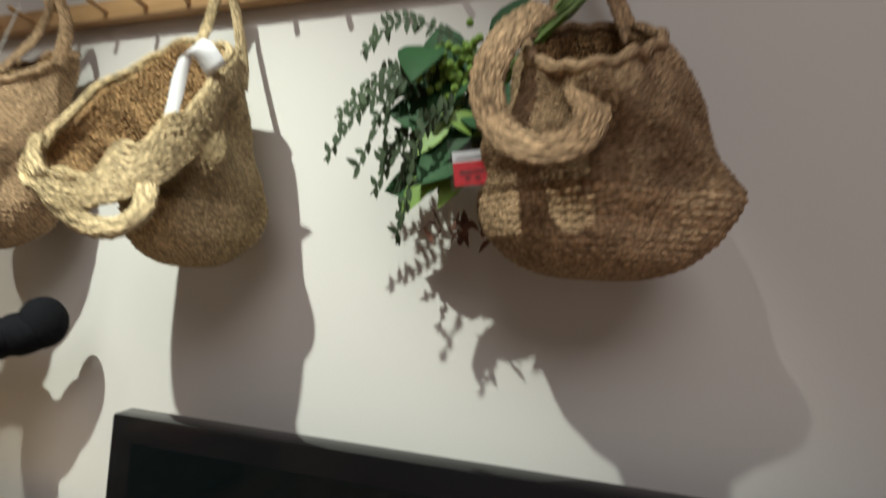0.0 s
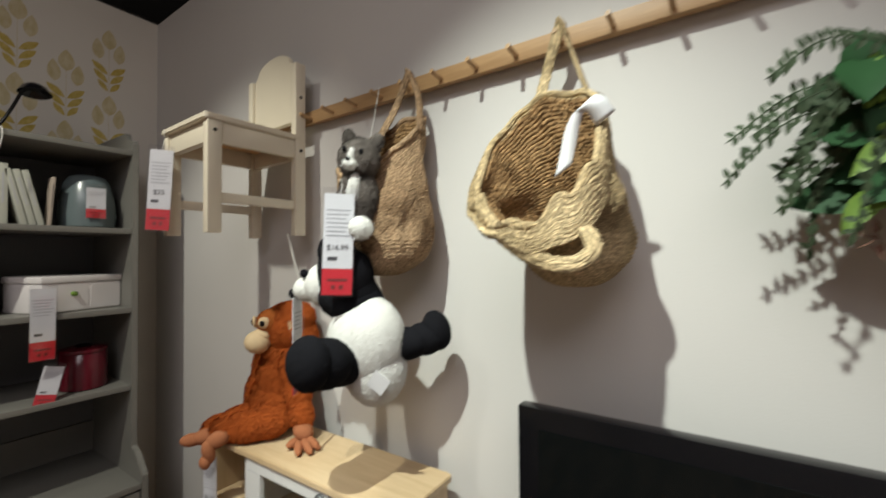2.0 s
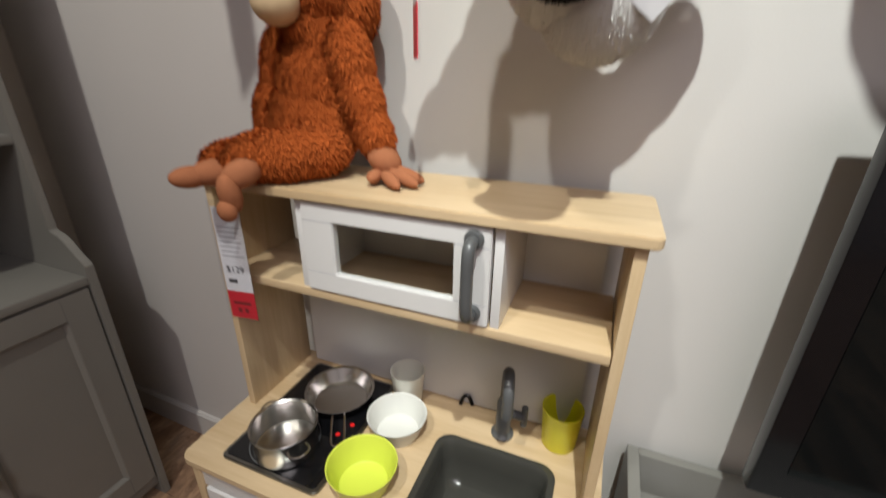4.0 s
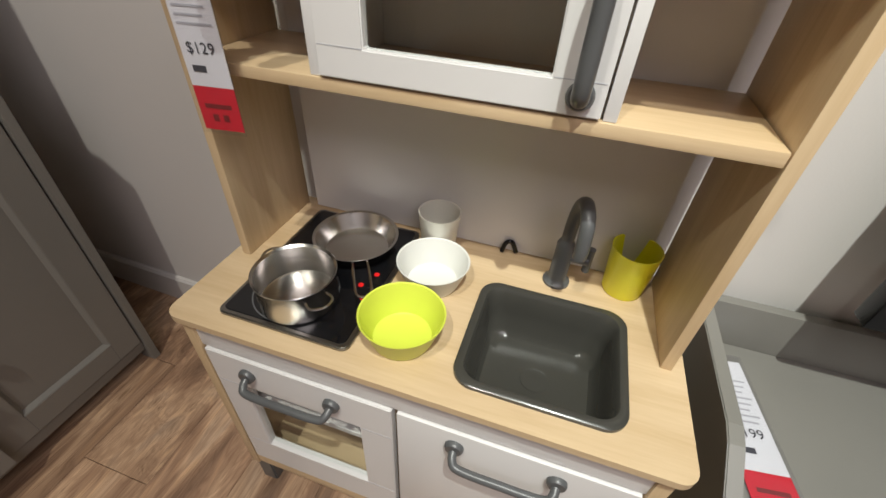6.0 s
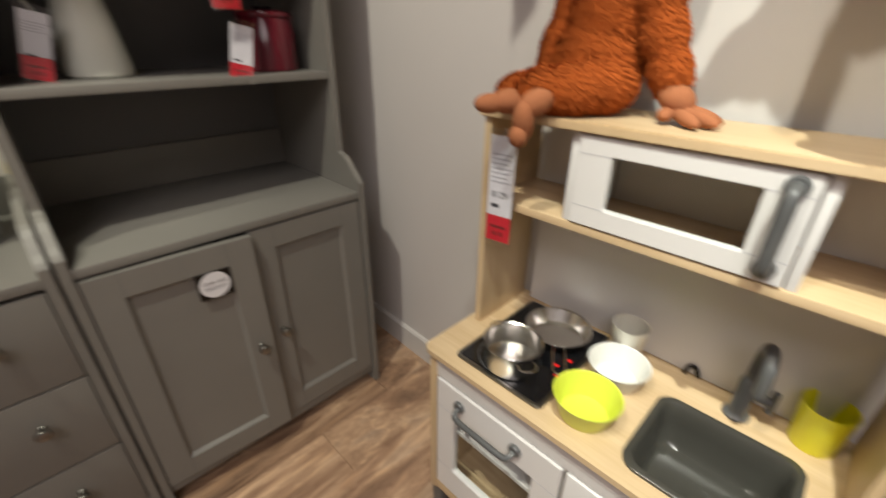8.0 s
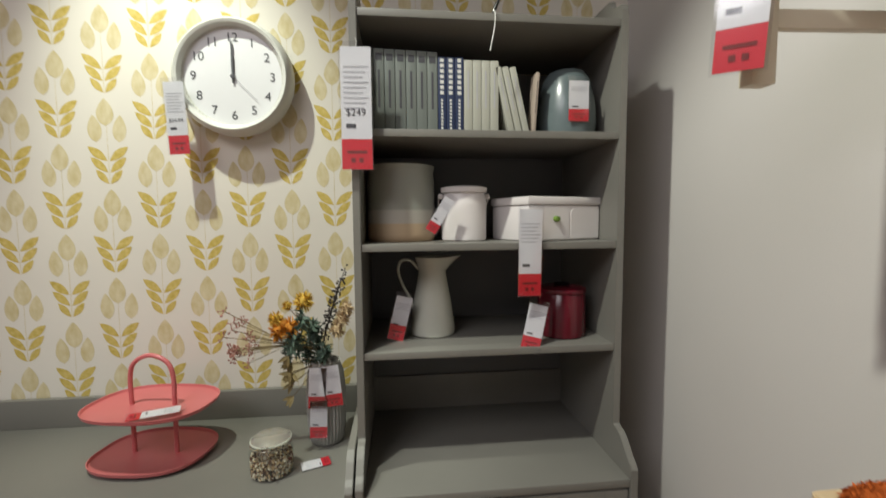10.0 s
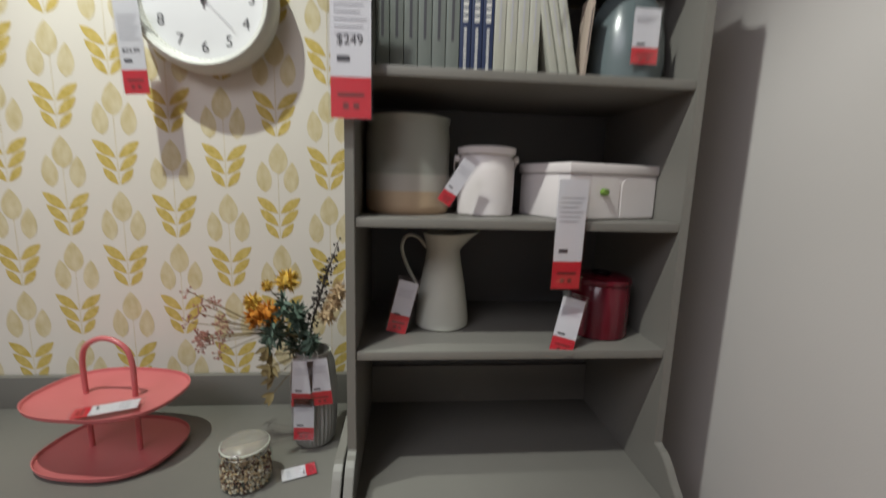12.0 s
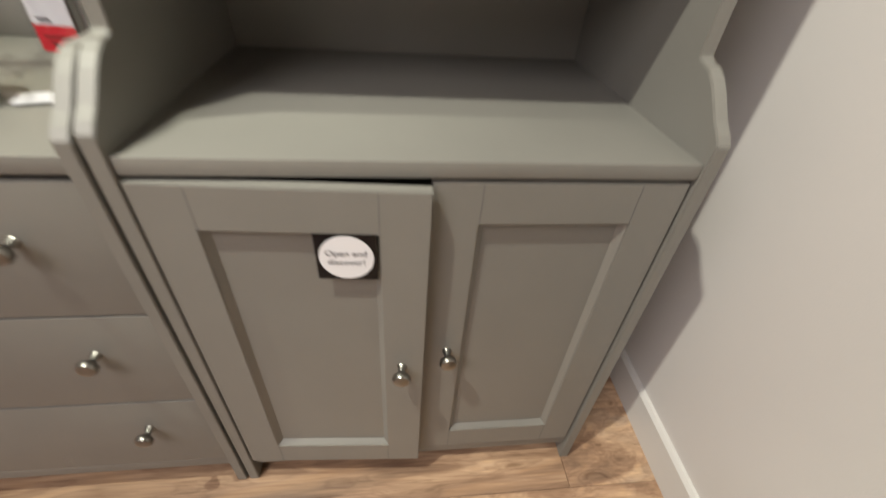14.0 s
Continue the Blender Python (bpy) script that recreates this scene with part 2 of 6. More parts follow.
def plank_wood(name):
    """Rustic vinyl plank: long streaks of tan, brown and grey, with swirling knots and fine dark grain."""
    m = bpy.data.materials.new(name)
    m.use_nodes = True
    n, l = m.node_tree.nodes, m.node_tree.links
    p = n["Principled BSDF"]
    tc, info = n.new("ShaderNodeTexCoord"), n.new("ShaderNodeObjectInfo")
    off, add = n.new("ShaderNodeVectorMath"), n.new("ShaderNodeVectorMath")
    off.operation = "SCALE"
    off.inputs[0].default_value = (31.0, 17.0, 5.0)
    l.new(info.outputs["Random"], off.inputs["Scale"])
    l.new(tc.outputs["Object"], add.inputs[0])
    l.new(off.outputs[0], add.inputs[1])

    def tex(stretch, scale, detail, warp):
        mp, t = n.new("ShaderNodeMapping"), n.new("ShaderNodeTexNoise")
        mp.inputs["Scale"].default_value = stretch
        t.inputs["Scale"].default_value, t.inputs["Detail"].default_value, t.inputs["Distortion"].default_value = scale, detail, warp
        l.new(add.outputs[0], mp.inputs[0])
        l.new(mp.outputs[0], t.inputs["Vector"])
        return t.outputs[0]

    def ramp(src, stops):
        k = n.new("ShaderNodeValToRGB")
        k.color_ramp.elements[0].position, k.color_ramp.elements[0].color = stops[0][0], (*stops[0][1], 1)
        k.color_ramp.elements[1].position, k.color_ramp.elements[1].color = stops[-1][0], (*stops[-1][1], 1)
        for pos, col in stops[1:-1]:
            k.color_ramp.elements.new(pos).color = (*col, 1)
        l.new(src, k.inputs[0])
        return k.outputs[0]

    def times(a, b):
        k = n.new("ShaderNodeMix")
        k.data_type, k.blend_type = "RGBA", "MULTIPLY"
        k.inputs[0].default_value = 1.0
        l.new(a, k.inputs[6])
        l.new(b, k.inputs[7])
        return k.outputs[2]

    broad = tex((6.0, 0.8, 1.0), 1.9, 4, 0.7)
    swirl = tex((10.0, 1.5, 1.0), 2.4, 2, 1.8)
    grain = tex((60.0, 2.2, 1.0), 4.0, 5, 0.8)
    tone = ramp(broad, ((0.3, (0.21, 0.13, 0.085)), (0.45, (0.37, 0.23, 0.145)), (0.56, (0.56, 0.375, 0.24)), (0.72, (0.44, 0.32, 0.23))))
    knot = ramp(swirl, ((0.28, (0.55, 0.5, 0.46)), (0.4, (0.96, 0.96, 0.96)), (0.5, (0.8, 0.77, 0.75)), (0.56, (1.0, 1.0, 1.0)), (0.7, (1.14, 1.12, 1.05))))
    fine = ramp(grain, ((0.34, (0.8, 0.77, 0.75)), (0.6, (1.06, 1.06, 1.06))))
    l.new(times(times(tone, knot), fine), p.inputs["Base Color"])
    p.inputs["Roughness"].default_value = 0.42
    bn = n.new("ShaderNodeBump")
    bn.inputs["Strength"].default_value, bn.inputs["Distance"].default_value = 0.15, 0.0015
    l.new(grain, bn.inputs["Height"])
    l.new(bn.outputs[0], p.inputs["Normal"])
    return m


FLOOR_WOOD = plank_wood("vinyl_plank")
random_tint(FLOOR_WOOD, 0.14)

# ---- building helpers ----


def link(name, bm, material, parent=None, loc=(0, 0, 0), smooth=False):
    me = bpy.data.meshes.new(name)
    bm.normal_update()
    bm.to_mesh(me)
    bm.free()
    for k in (material if isinstance(material, (list, tuple)) else [material]):
        me.materials.append(M[k] if isinstance(k, str) else k)
    if smooth:
        me.shade_smooth()
        if smooth != "all":
            me.set_sharp_from_angle(angle=radians(40))
    ob = new(name, me)
    ob.location = loc
    ob.parent = parent
    return ob


def part(name, bm, material, parent, label="", smooth=True, loc=(0, 0, 0)):
    return tagged(link(name, bm, material, parent, loc, smooth), label)


def thing(name, loc, label, category, rz=0.0, group=""):
    ob = new(name)
    ob.empty_display_size = 0.05
    ob.matrix_world = pose(*loc, 0, 0, rz)
    return tagged(ob, label, category, group)


def box(x0, x1, y0, y1, z0, z1, bev=0.0015, seg=2, bm=None):
    out = bm or bmesh.new()
    b = bmesh.new()
    bmesh.ops.create_cube(b, size=1, matrix=Matrix.LocRotScale(((x0 + x1) / 2, (y0 + y1) / 2, (z0 + z1) / 2), None, (x1 - x0, y1 - y0, z1 - z0)))
    if bev:
        bmesh.ops.bevel(b, geom=b.edges[:], offset=min(bev, 0.4 * min(x1 - x0, y1 - y0, z1 - z0)), segments=seg, affect="EDGES", profile=0.6)
    return merge(out, b)


def merge(out, b, m=None, index=None):
    if m is not None:
        b.transform(m)
    if index is not None:
        for f in b.faces:
            f.material_index = index
    me = bpy.data.meshes.new("tmp")
    b.to_mesh(me)
    b.free()
    out.from_mesh(me)
    bpy.data.meshes.remove(me)
    return out


def prism(points, axis, lo, hi, bev=0.0015):
    """A flat outline pulled along an axis; the outline lies in the other two axes, in order."""
    bm = bmesh.new()
    others = [k for k in range(3) if k != axis]
    rings = []
    for h in (lo, hi):
        ring = []
        for p in points:
            c = [0, 0, 0]
            c[axis], c[others[0]], c[others[1]] = h, p[0], p[1]
            ring.append(bm.verts.new(c))
        rings.append(ring)
    n = len(points)
    for k in range(n):
        bm.faces.new((rings[0][k], rings[0][(k + 1) % n], rings[1][(k + 1) % n], rings[1][k]))
    bm.faces.new(rings[0][::-1])
    bm.faces.new(rings[1])
    bmesh.ops.recalc_face_normals(bm, faces=bm.faces[:])
    if bev:
        sharp = [e for e in bm.edges if len(e.link_faces) == 2 and e.calc_face_angle(0) > 0.6]
        bmesh.ops.bevel(bm, geom=sharp, offset=bev, segments=2, affect="EDGES")
    return bm


def lathe(profile, seg=40, bm=None, close=False):
    """A turned body: (radius, height) from the bottom round to the end."""
    out = bm or bmesh.new()
    b = bmesh.new()
    rings = []
    for r, z in profile:
        if r < 1e-5:
            rings.append([b.verts.new((0, 0, z))])
        else:
            rings.append([b.verts.new((r * math.cos(2 * math.pi * k / seg), r * math.sin(2 * math.pi * k / seg), z)) for k in range(seg)])
    for a, c in zip(rings, rings[1:]):
        for k in range(seg):
            q = [a[k % len(a)], a[(k + 1) % len(a)], c[(k + 1) % len(c)], c[k % len(c)]]
            u = []
            for v in q:
                if v not in u:
                    u.append(v)
            if len(u) > 2:
                b.faces.new(u)
    bmesh.ops.recalc_face_normals(b, faces=b.faces[:])
    return merge(out, b)


def tube(points, radius, seg=10, bm=None, flat=1.0, radii=None, uv=False):
    """A round or flattened cord along points."""
    out = bm or bmesh.new()
    b = bmesh.new()
    pts = [Vector(p) for p in points]
    rings = []
    side = None
    for k, p in enumerate(pts):
        d = (pts[min(k + 1, len(pts) - 1)] - pts[max(k - 1, 0)]).normalized()
        if side is None:
            side = d.cross(Vector((0, 1, 0.01))).normalized()
        side = (side - d * side.dot(d)).normalized()
        up = d.cross(side)
        r = radii[k] if radii else radius
        rings.append([b.verts.new(p + side * (r * math.cos(2 * math.pi * j / seg)) + up * (r * flat * math.sin(2 * math.pi * j / seg))) for j in range(seg)])
    uvl = b.loops.layers.uv.new("UVMap") if uv else None
    run = 0.0
    for k, (a, c) in enumerate(zip(rings, rings[1:])):
        step = (pts[k + 1] - pts[k]).length
        for j in range(seg):
            f = b.faces.new((a[j], a[(j + 1) % seg], c[(j + 1) % seg], c[j]))
            if uvl:
                for lp, (u, v) in zip(f.loops, ((run, j), (run, j + 1), (run + step, j + 1), (run + step, j))):
                    lp[uvl].uv = (u / 0.014, v / seg * 2 * math.pi * radius / 0.009)
        run += step
    b.faces.new(rings[0][::-1])
    b.faces.new(rings[-1])
    bmesh.ops.recalc_face_normals(b, faces=b.faces[:])
    return merge(out, b)


def curve(points, n=24):
    """Smooth run of points through the given ones."""
    p = [Vector(q) for q in points]
    p = [2 * p[0] - p[1]] + p + [2 * p[-1] - p[-2]]
    out = []
    spans = len(p) - 3
    for k in range(n + 1):
        s = min(k / n * spans, spans - 1e-6)
        i, t = int(s), s - int(s)
        a, b, c, d = p[i:i + 4]
        out.append(0.5 * ((2 * b) + (c - a) * t + (2 * a - 5 * b + 4 * c - d) * t * t + (3 * b - a - 3 * c + d) * t ** 3))
    return out


def rounded(x0, x1, y0, y1, r, n=8):
    pts = []
    for cx, cy, a0 in ((x1 - r, y1 - r, 0), (x0 + r, y1 - r, 90), (x0 + r, y0 + r, 180), (x1 - r, y0 + r, 270)):
        for k in range(n + 1):
            a = radians(a0 + 90 * k / n)
            pts.append((cx + r * math.cos(a), cy + r * math.sin(a)))
    return pts


def ellipsoid(bm, c, r, rot=(0, 0, 0), index=0, seg=20):
    b = bmesh.new()
    bmesh.ops.create_uvsphere(b, u_segments=seg, v_segments=max(8, seg // 2 + 2), radius=1)
    return merge(bm, b, Matrix.LocRotScale(c, Euler([radians(a) for a in rot]), r), index)


def text_mesh(words, size, material, parent, place, name="print", align="CENTER"):
    """Words as a thin mesh on a thing; place is a local pose whose z points out of the surface."""
    cu = bpy.data.curves.new("words", "FONT")
    cu.body, cu.size, cu.align_x, cu.align_y, cu.extrude = words, size, align, "CENTER", 0.0
    tmp = bpy.data.objects.new("words", cu)
    me = bpy.data.meshes.new_from_object(tmp)
    bpy.data.objects.remove(tmp)
    me.materials.clear()
    me.materials.append(M[material])
    ob = new(name, me)
    ob.parent = parent
    ob.matrix_local = place
    return ob


def wall_y(x):
    return 1.207 - 0.026 * (x + 0.5)


# ---- structure ----
WX, TOP = -2.49, 2.62
slant = math.degrees(math.atan(-0.026))
north = link("wall_north", box(-2.2, 3.2, 0, 0.12, 0, TOP, 0), "wall", None, (0, 0, 0))
north.matrix_world = pose(-0.5, 1.207, 0, 0, 0, slant)
tagged(north, "pale grey-white painted partition wall", "wall", kind="structure")
west = link("wall_west", box(-0.12, 0, -3.6, 1.3, 0, TOP, 0), "paper", None, (WX, 0, 0))
tagged(west, "white wall papered with yellow tulip and leaf print", "wall", kind="structure")
tagged(link("wall_south", box(-2.61, 3.3, -3.72, -3.6, 0, 3.6, 0), "wall"), "plain painted wall behind the display", "wall", kind="structure")
tagged(link("wall_east", box(2.7, 2.82, -3.6, 1.16, 0, 3.6, 0), "wall"), "plain painted wall at the end of the display", "wall", kind="structure")
tagged(link("floor", box(-2.7, 3.3, -3.72, 1.5, -0.1, -0.006, 0), FLOOR_WOOD), "brown wood-look vinyl plank floor", "floor", kind="structure")
tagged(link("ceiling", box(-4.5, 4.5, -4.5, 3.0, 3.6, 3.7, 0), "ceiling"), "dark grey open showroom ceiling", "ceiling", kind="structure")
tagged(link("wall_back", box(-4.5, 4.5, 2.9, 3.0, 2.0, 3.6, 0), "ceiling"), "dark void beyond the partition walls", "wall", kind="structure")
tagged(link("wall_far", box(-4.5, -4.4, -4.5, 2.9, 2.0, 3.6, 0), "ceiling"), "dark void beyond the partition walls", "wall", kind="structure")
bb = link("baseboard", prism([(0, 0), (-0.014, 0), (-0.014, 0.092), (-0.008, 0.1), (0, 0.1)], 0, -1.97, 3.1, 0), "trim")
bb.matrix_world = pose(-0.5, 1.207, 0, 0, 0, slant)
tagged(bb, "white painted baseboard along the wall", "baseboard", kind="structure")

# ---- price tags ----
def price_tag(loc, rz, w, h, label, price="", title="", band=0.26, tilt=0.0, roll=0.0, lines=7, cord=0.0):
    """A paper price card in a clear sleeve, hanging: red band below, small print above. Its face looks along local -y."""
    t = new("price_tag")
    t.empty_display_size = 0.03
    t.matrix_world = Matrix.Translation(loc) @ pose(0, 0, 0, 0, 0, rz) @ pose(0, 0, 0, tilt, 0, 0) @ pose(0, 0, 0, 0, roll, 0)
    tagged(t, label, "price tag")
    zb = -h * (1 - band)
    part("card", box(-w / 2, w / 2, 0, 0.0012, zb, 0, 0), "paperwhite", t, smooth=False)
    part("red_band", box(-w / 2, w / 2, 0, 0.0012, -h, zb - 0.0004, 0), "red", t, "red lower band", smooth=False)
    bm = bmesh.new()
    for k in range(lines):
        z = -h * 0.16 - k * h * 0.042
        box(-w * 0.4, w * (0.4 - 0.25 * ((k * 7) % 3) / 3), -0.0006, -0.0002, z - h * 0.008, z + h * 0.003, 0, bm=bm)
    part("small_print", bm, "inkpale", t, smooth=False)
    bm = bmesh.new()
    for x0, x1, z0, z1 in ((-0.33, 0.33, 0.52, 0.62), (-0.2, -0.06, 0.22, 0.38), (0.06, 0.2, 0.22, 0.38)):
        hh = h * band
        box(w * x0, w * x1, -0.0006, -0.0002, -h + hh * z0, -h + hh * z1, 0, bm=bm)
    part("band_print", bm, "inkred", t, smooth=False)
    up = pose(0, -0.0008, 0, 90, 0, 0)
    if title:
        text_mesh(title, w * 0.2, "ink", t, pose(-w * 0.42, -0.0008, -h * 0.09, 90, 0, 0), "title", "LEFT")
    if price:
        text_mesh(price, w * 0.33 if len(price) < 5 else w * 0.26, "ink", t, pose(-w * 0.02, -0.0008, -h * 0.535, 90, 0, 0), "price")
    bm = box(-w * 0.34, -w * 0.02, -0.0006, -0.0002, -h * 0.66, -h * 0.625, 0)
    part("logo_bar", bm, "ink", t, smooth=False)
    if cord:
        part("cord", tube(curve([(0, 0.0006, 0), (0.004, 0.001, cord * 0.5), (0, 0.001, cord)], 8), 0.0008, 6), "offwhite", t)
    part("sleeve", box(-w / 2 - 0.004, w / 2 + 0.004, -0.0022, -0.0016, -h - 0.004, 0.012, 0), "film", t, smooth=False)
    return t


def slab_with_hole(outer, inner, z0, z1):
    """A slab between two closed outlines of equal length."""
    bm = bmesh.new()
    n = len(outer)
    ol, oh, il, ih = [[bm.verts.new((*p, z)) for p in loop] for loop in (outer, inner) for z in (z0, z1)]
    for k in range(n):
        j = (k + 1) % n
        bm.faces.new((oh[k], oh[j], ih[j], ih[k]))
        bm.faces.new((ol[k], il[k], il[j], ol[j]))
        bm.faces.new((ol[k], ol[j], oh[j], oh[k]))
        bm.faces.new((il[k], ih[k], ih[j], il[j]))
    bmesh.ops.recalc_face_normals(bm, faces=bm.faces[:])
    return bm


def rect(a0, a1, b0, b1):
    return [(a0, b0), (a1, b0), (a1, b1), (a0, b1)]


def frame_piece(outer, inner, lo, hi, axis, bev=0.0015):
    """A flat frame of one piece that faces along an axis."""
    bm = slab_with_hole(outer, inner, lo, hi)
    m = Matrix(((0, 0, 1, 0), (1, 0, 0, 0), (0, 1, 0, 0), (0, 0, 0, 1))) if axis == 0 else Matrix(((1, 0, 0, 0), (0, 0, 1, 0), (0, 1, 0, 0), (0, 0, 0, 1)))
    bm.transform(m)
    bmesh.ops.recalc_face_normals(bm, faces=bm.faces[:])
    sharp = [e for e in bm.edges if len(e.link_faces) == 2 and e.calc_face_angle(0) > 0.6]
    bmesh.ops.bevel(bm, geom=sharp, offset=bev, segments=2, affect="EDGES")
    return bm


def joints(parent, outer, inner, face, axis, upright, material):
    """Hairline joints where the rails of a frame meet its stiles; upright: the stiles run the full height."""
    (a0, b0), (a1, b1) = outer[0], outer[2]
    (c0, d0), (c1, d1) = inner[0], inner[2]
    h = 0.0005
    if upright:
        lines = [(c - h, c + h, w0, w1) for c in (c0, c1) for w0, w1 in ((b0 + 0.002, d0 - 0.001), (d1 + 0.001, b1 - 0.002))]
    else:
        lines = [(u0, u1, d - h, d + h) for d in (d0, d1) for u0, u1 in ((a0 + 0.002, c0 - 0.001), (c1 + 0.001, a1 - 0.002))]
    for u0, u1, w0, w1 in lines:
        bm = box(face, face + 0.0003, u0, u1, w0, w1, 0) if axis == 0 else box(u0, u1, face - 0.0003, face, w0, w1, 0)
        part("joint", bm, material, parent, smooth=False)


# ---- grey display cabinet ----
def knob(parent, x, y, z, rx=0.0):
    b = lathe([(0, 0), (0.008, 0), (0.006, 0.004), (0.005, 0.012), (0.009, 0.016), (0.0135, 0.02), (0.0145, 0.025), (0.012, 0.03), (0.006, 0.0325), (0, 0.033)], 20)
    b.transform(pose(x, y, z, 0, 90, 0))
    return part("knob", b, "pewter", parent, "dark pewter knob")


def panel_door(parent, y0, y1, z0, z1, x, frame_w=0.062, t=0.018, name="door"):
    """A framed door in the plane x, its face towards +x."""
    bm = frame_piece(rect(y0, y1, z0, z1), rect(y0 + frame_w, y1 - frame_w, z0 + frame_w, z1 - frame_w), x - t, x, 0)
    d = part(name, bm, "grey", parent)
    joints(d, rect(y0, y1, z0, z1), rect(y0 + frame_w, y1 - frame_w, z0 + frame_w, z1 - frame_w), x, 0, True, "grey_dark")
    a0, a1, b0, b1 = y0 + frame_w, y1 - frame_w, z0 + frame_w, z1 - frame_w
    part("panel", box(x - t, x - 0.011, a0 - 0.002, a1 + 0.002, b0 - 0.002, b1 + 0.002, 0), "grey", d)
    bm = bmesh.new()
    s = 0.008
    ra = [bm.verts.new((x - 0.002, *p)) for p in rect(a0, a1, b0, b1)]
    rb = [bm.verts.new((x - 0.0108, *p)) for p in rect(a0 + s, a1 - s, b0 + s, b1 - s)]
    for k in range(4):
        bm.faces.new((ra[k], ra[(k + 1) % 4], rb[(k + 1) % 4], rb[k]))
    part("moulding", bm, "grey", d)
    return d


def side_outline(front, back, floor_z, arm_z, tip_z, arm_x):
    return [(back, floor_z), (front, floor_z), (front, tip_z), (arm_x, arm_z), (back, arm_z)]


H0, H1, HF, HU, HB = 0.335, 1.043, -2.0, -2.095, -2.484
hutch = thing("display_cabinet", (0, 0, 0), "tall grey painted cabinet with open shelves over two doors", "cabinet")
for name, a, b in (("side_panel", H0, H0 + 0.019), ("side_panel", H1 - 0.019, H1)):
    pts = [(HB, 0.0), (HB + 0.06, 0.0), (HB + 0.08, 0.05), (HF - 0.06, 0.05), (HF - 0.045, 0.0), (HF, 0.0), (HF, 0.775), (HF - 0.008, 0.785)]
    for k in range(7):
        s = k / 6
        pts.append((HF - 0.01 - 0.075 * s, 0.787 + 0.06 * math.sin(s * math.pi / 2) ** 1.3))
    pts += [(HU, 0.852), (HU, 1.945), (HU - 0.008, 1.962)]
    for k in range(1, 7):
        s = k / 6 * math.pi / 2
        pts.append((HU - 0.008 - 0.062 * math.sin(s), 1.998 - 0.036 * math.cos(s)))
    pts += [(HB, 2.0)]
    part(name, prism(pts, 1, a, b, 0.0015), "grey", hutch, smooth=False)
i0, i1 = H0 + 0.019, H1 - 0.019
part("counter", box(HB, HF - 0.004, i0, i1, 0.728, 0.75, 0.003), "grey", hutch)
SHELVES = (1.073, 1.352, 1.638, 1.924)
for z in SHELVES:
    part("shelf", box(HB + 0.01, HU - 0.004, i0, i1, z - 0.019, z, 0.002), "grey", hutch)
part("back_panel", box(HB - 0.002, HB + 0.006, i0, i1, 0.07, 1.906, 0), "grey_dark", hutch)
part("back_rail", box(HB + 0.006, HB + 0.018, i0, i1, 0.75, 0.868, 0.002), "grey", hutch)
part("bottom_rail", box(HF - 0.03, HF - 0.012, i0, i1, 0.045, 0.075, 0.002), "grey", hutch)
part("bottom_board", box(HB, HF - 0.02, i0, i1, 0.075, 0.093, 0.001), "grey", hutch)
# near-black board added behind the doors to paint the shade inside the cabinet
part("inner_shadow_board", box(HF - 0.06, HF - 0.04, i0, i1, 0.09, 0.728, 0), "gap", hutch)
ym = (i0 + i1) / 2
d = panel_door(hutch, i0 + 0.003, ym + 0.003, 0.08, 0.722, HF + 0.0)
d.matrix_local = Matrix.Translation((HF, i0 + 0.003, 0)) @ pose(0, 0, 0, 0, 0, -3.2) @ Matrix.Translation((-HF, -i0 - 0.003, 0))
knob(d, HF, ym - 0.032, 0.4)
d2 = panel_door(hutch, ym + 0.004, i1 - 0.004, 0.08, 0.722, HF - 0.006)
knob(d2, HF - 0.006, ym + 0.042, 0.405)
st = new("sticker")
st.parent = d
st.matrix_local = pose(HF + 0.0015, 0.588, 0.626, 90, 0, 90)
part("square", box(-0.038, 0.038, -0.036, 0.036, -0.0006, 0, 0), "black", st, smooth=False)
b = lathe([(0, 0.0004), (0.034, 0.0004), (0.034, 0.0008), (0, 0.0008)], 48)
part("disc", b, "paperwhite", st, "white round label", smooth=False)
text_mesh("Open and", 0.013, "ink", st, pose(0, 0.007, 0.0013), "words")
text_mesh("discover!", 0.013, "ink", st, pose(0, -0.007, 0.0013), "words")

# ---- grey chest of drawers ----
C1 = 0.329
C0 = C1 - 1.38
chest = thing("chest_of_drawers", (0, 0, 0), "wide grey painted chest with six drawers and raised back rail", "chest of drawers")
for a, b in ((C0, C0 + 0.019), (C1 - 0.019, C1)):
    pts = [(HB, 0.0), (HB + 0.06, 0.0), (HB + 0.08, 0.05), (HF - 0.06, 0.05), (HF - 0.045, 0.0), (HF, 0.0), (HF, 0.768), (HF - 0.008, 0.778)]
    for k in range(7):
        s = k / 6
        pts.append((HF - 0.01 - 0.075 * s, 0.78 + 0.06 * math.sin(s * math.pi / 2) ** 1.3))
    pts += [(HB, 0.845)]
    part("side_panel", prism(pts, 1, a, b, 0.0015), "grey", chest, smooth=False)
part("top", box(HB, HF - 0.004, C0 + 0.019, C1 - 0.019, 0.728, 0.75, 0.003), "grey", chest)
part("back_rail", box(HB, HB + 0.018, C0 + 0.019, C1 - 0.019, 0.75, 0.845, 0.002), "grey", chest)
part("bottom_rail", box(HF - 0.03, HF - 0.012, C0 + 0.019, C1 - 0.019, 0.05, 0.085, 0.002), "grey", chest)
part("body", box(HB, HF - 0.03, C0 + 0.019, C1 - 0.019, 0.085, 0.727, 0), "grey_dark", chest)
cm = (C0 + C1) / 2
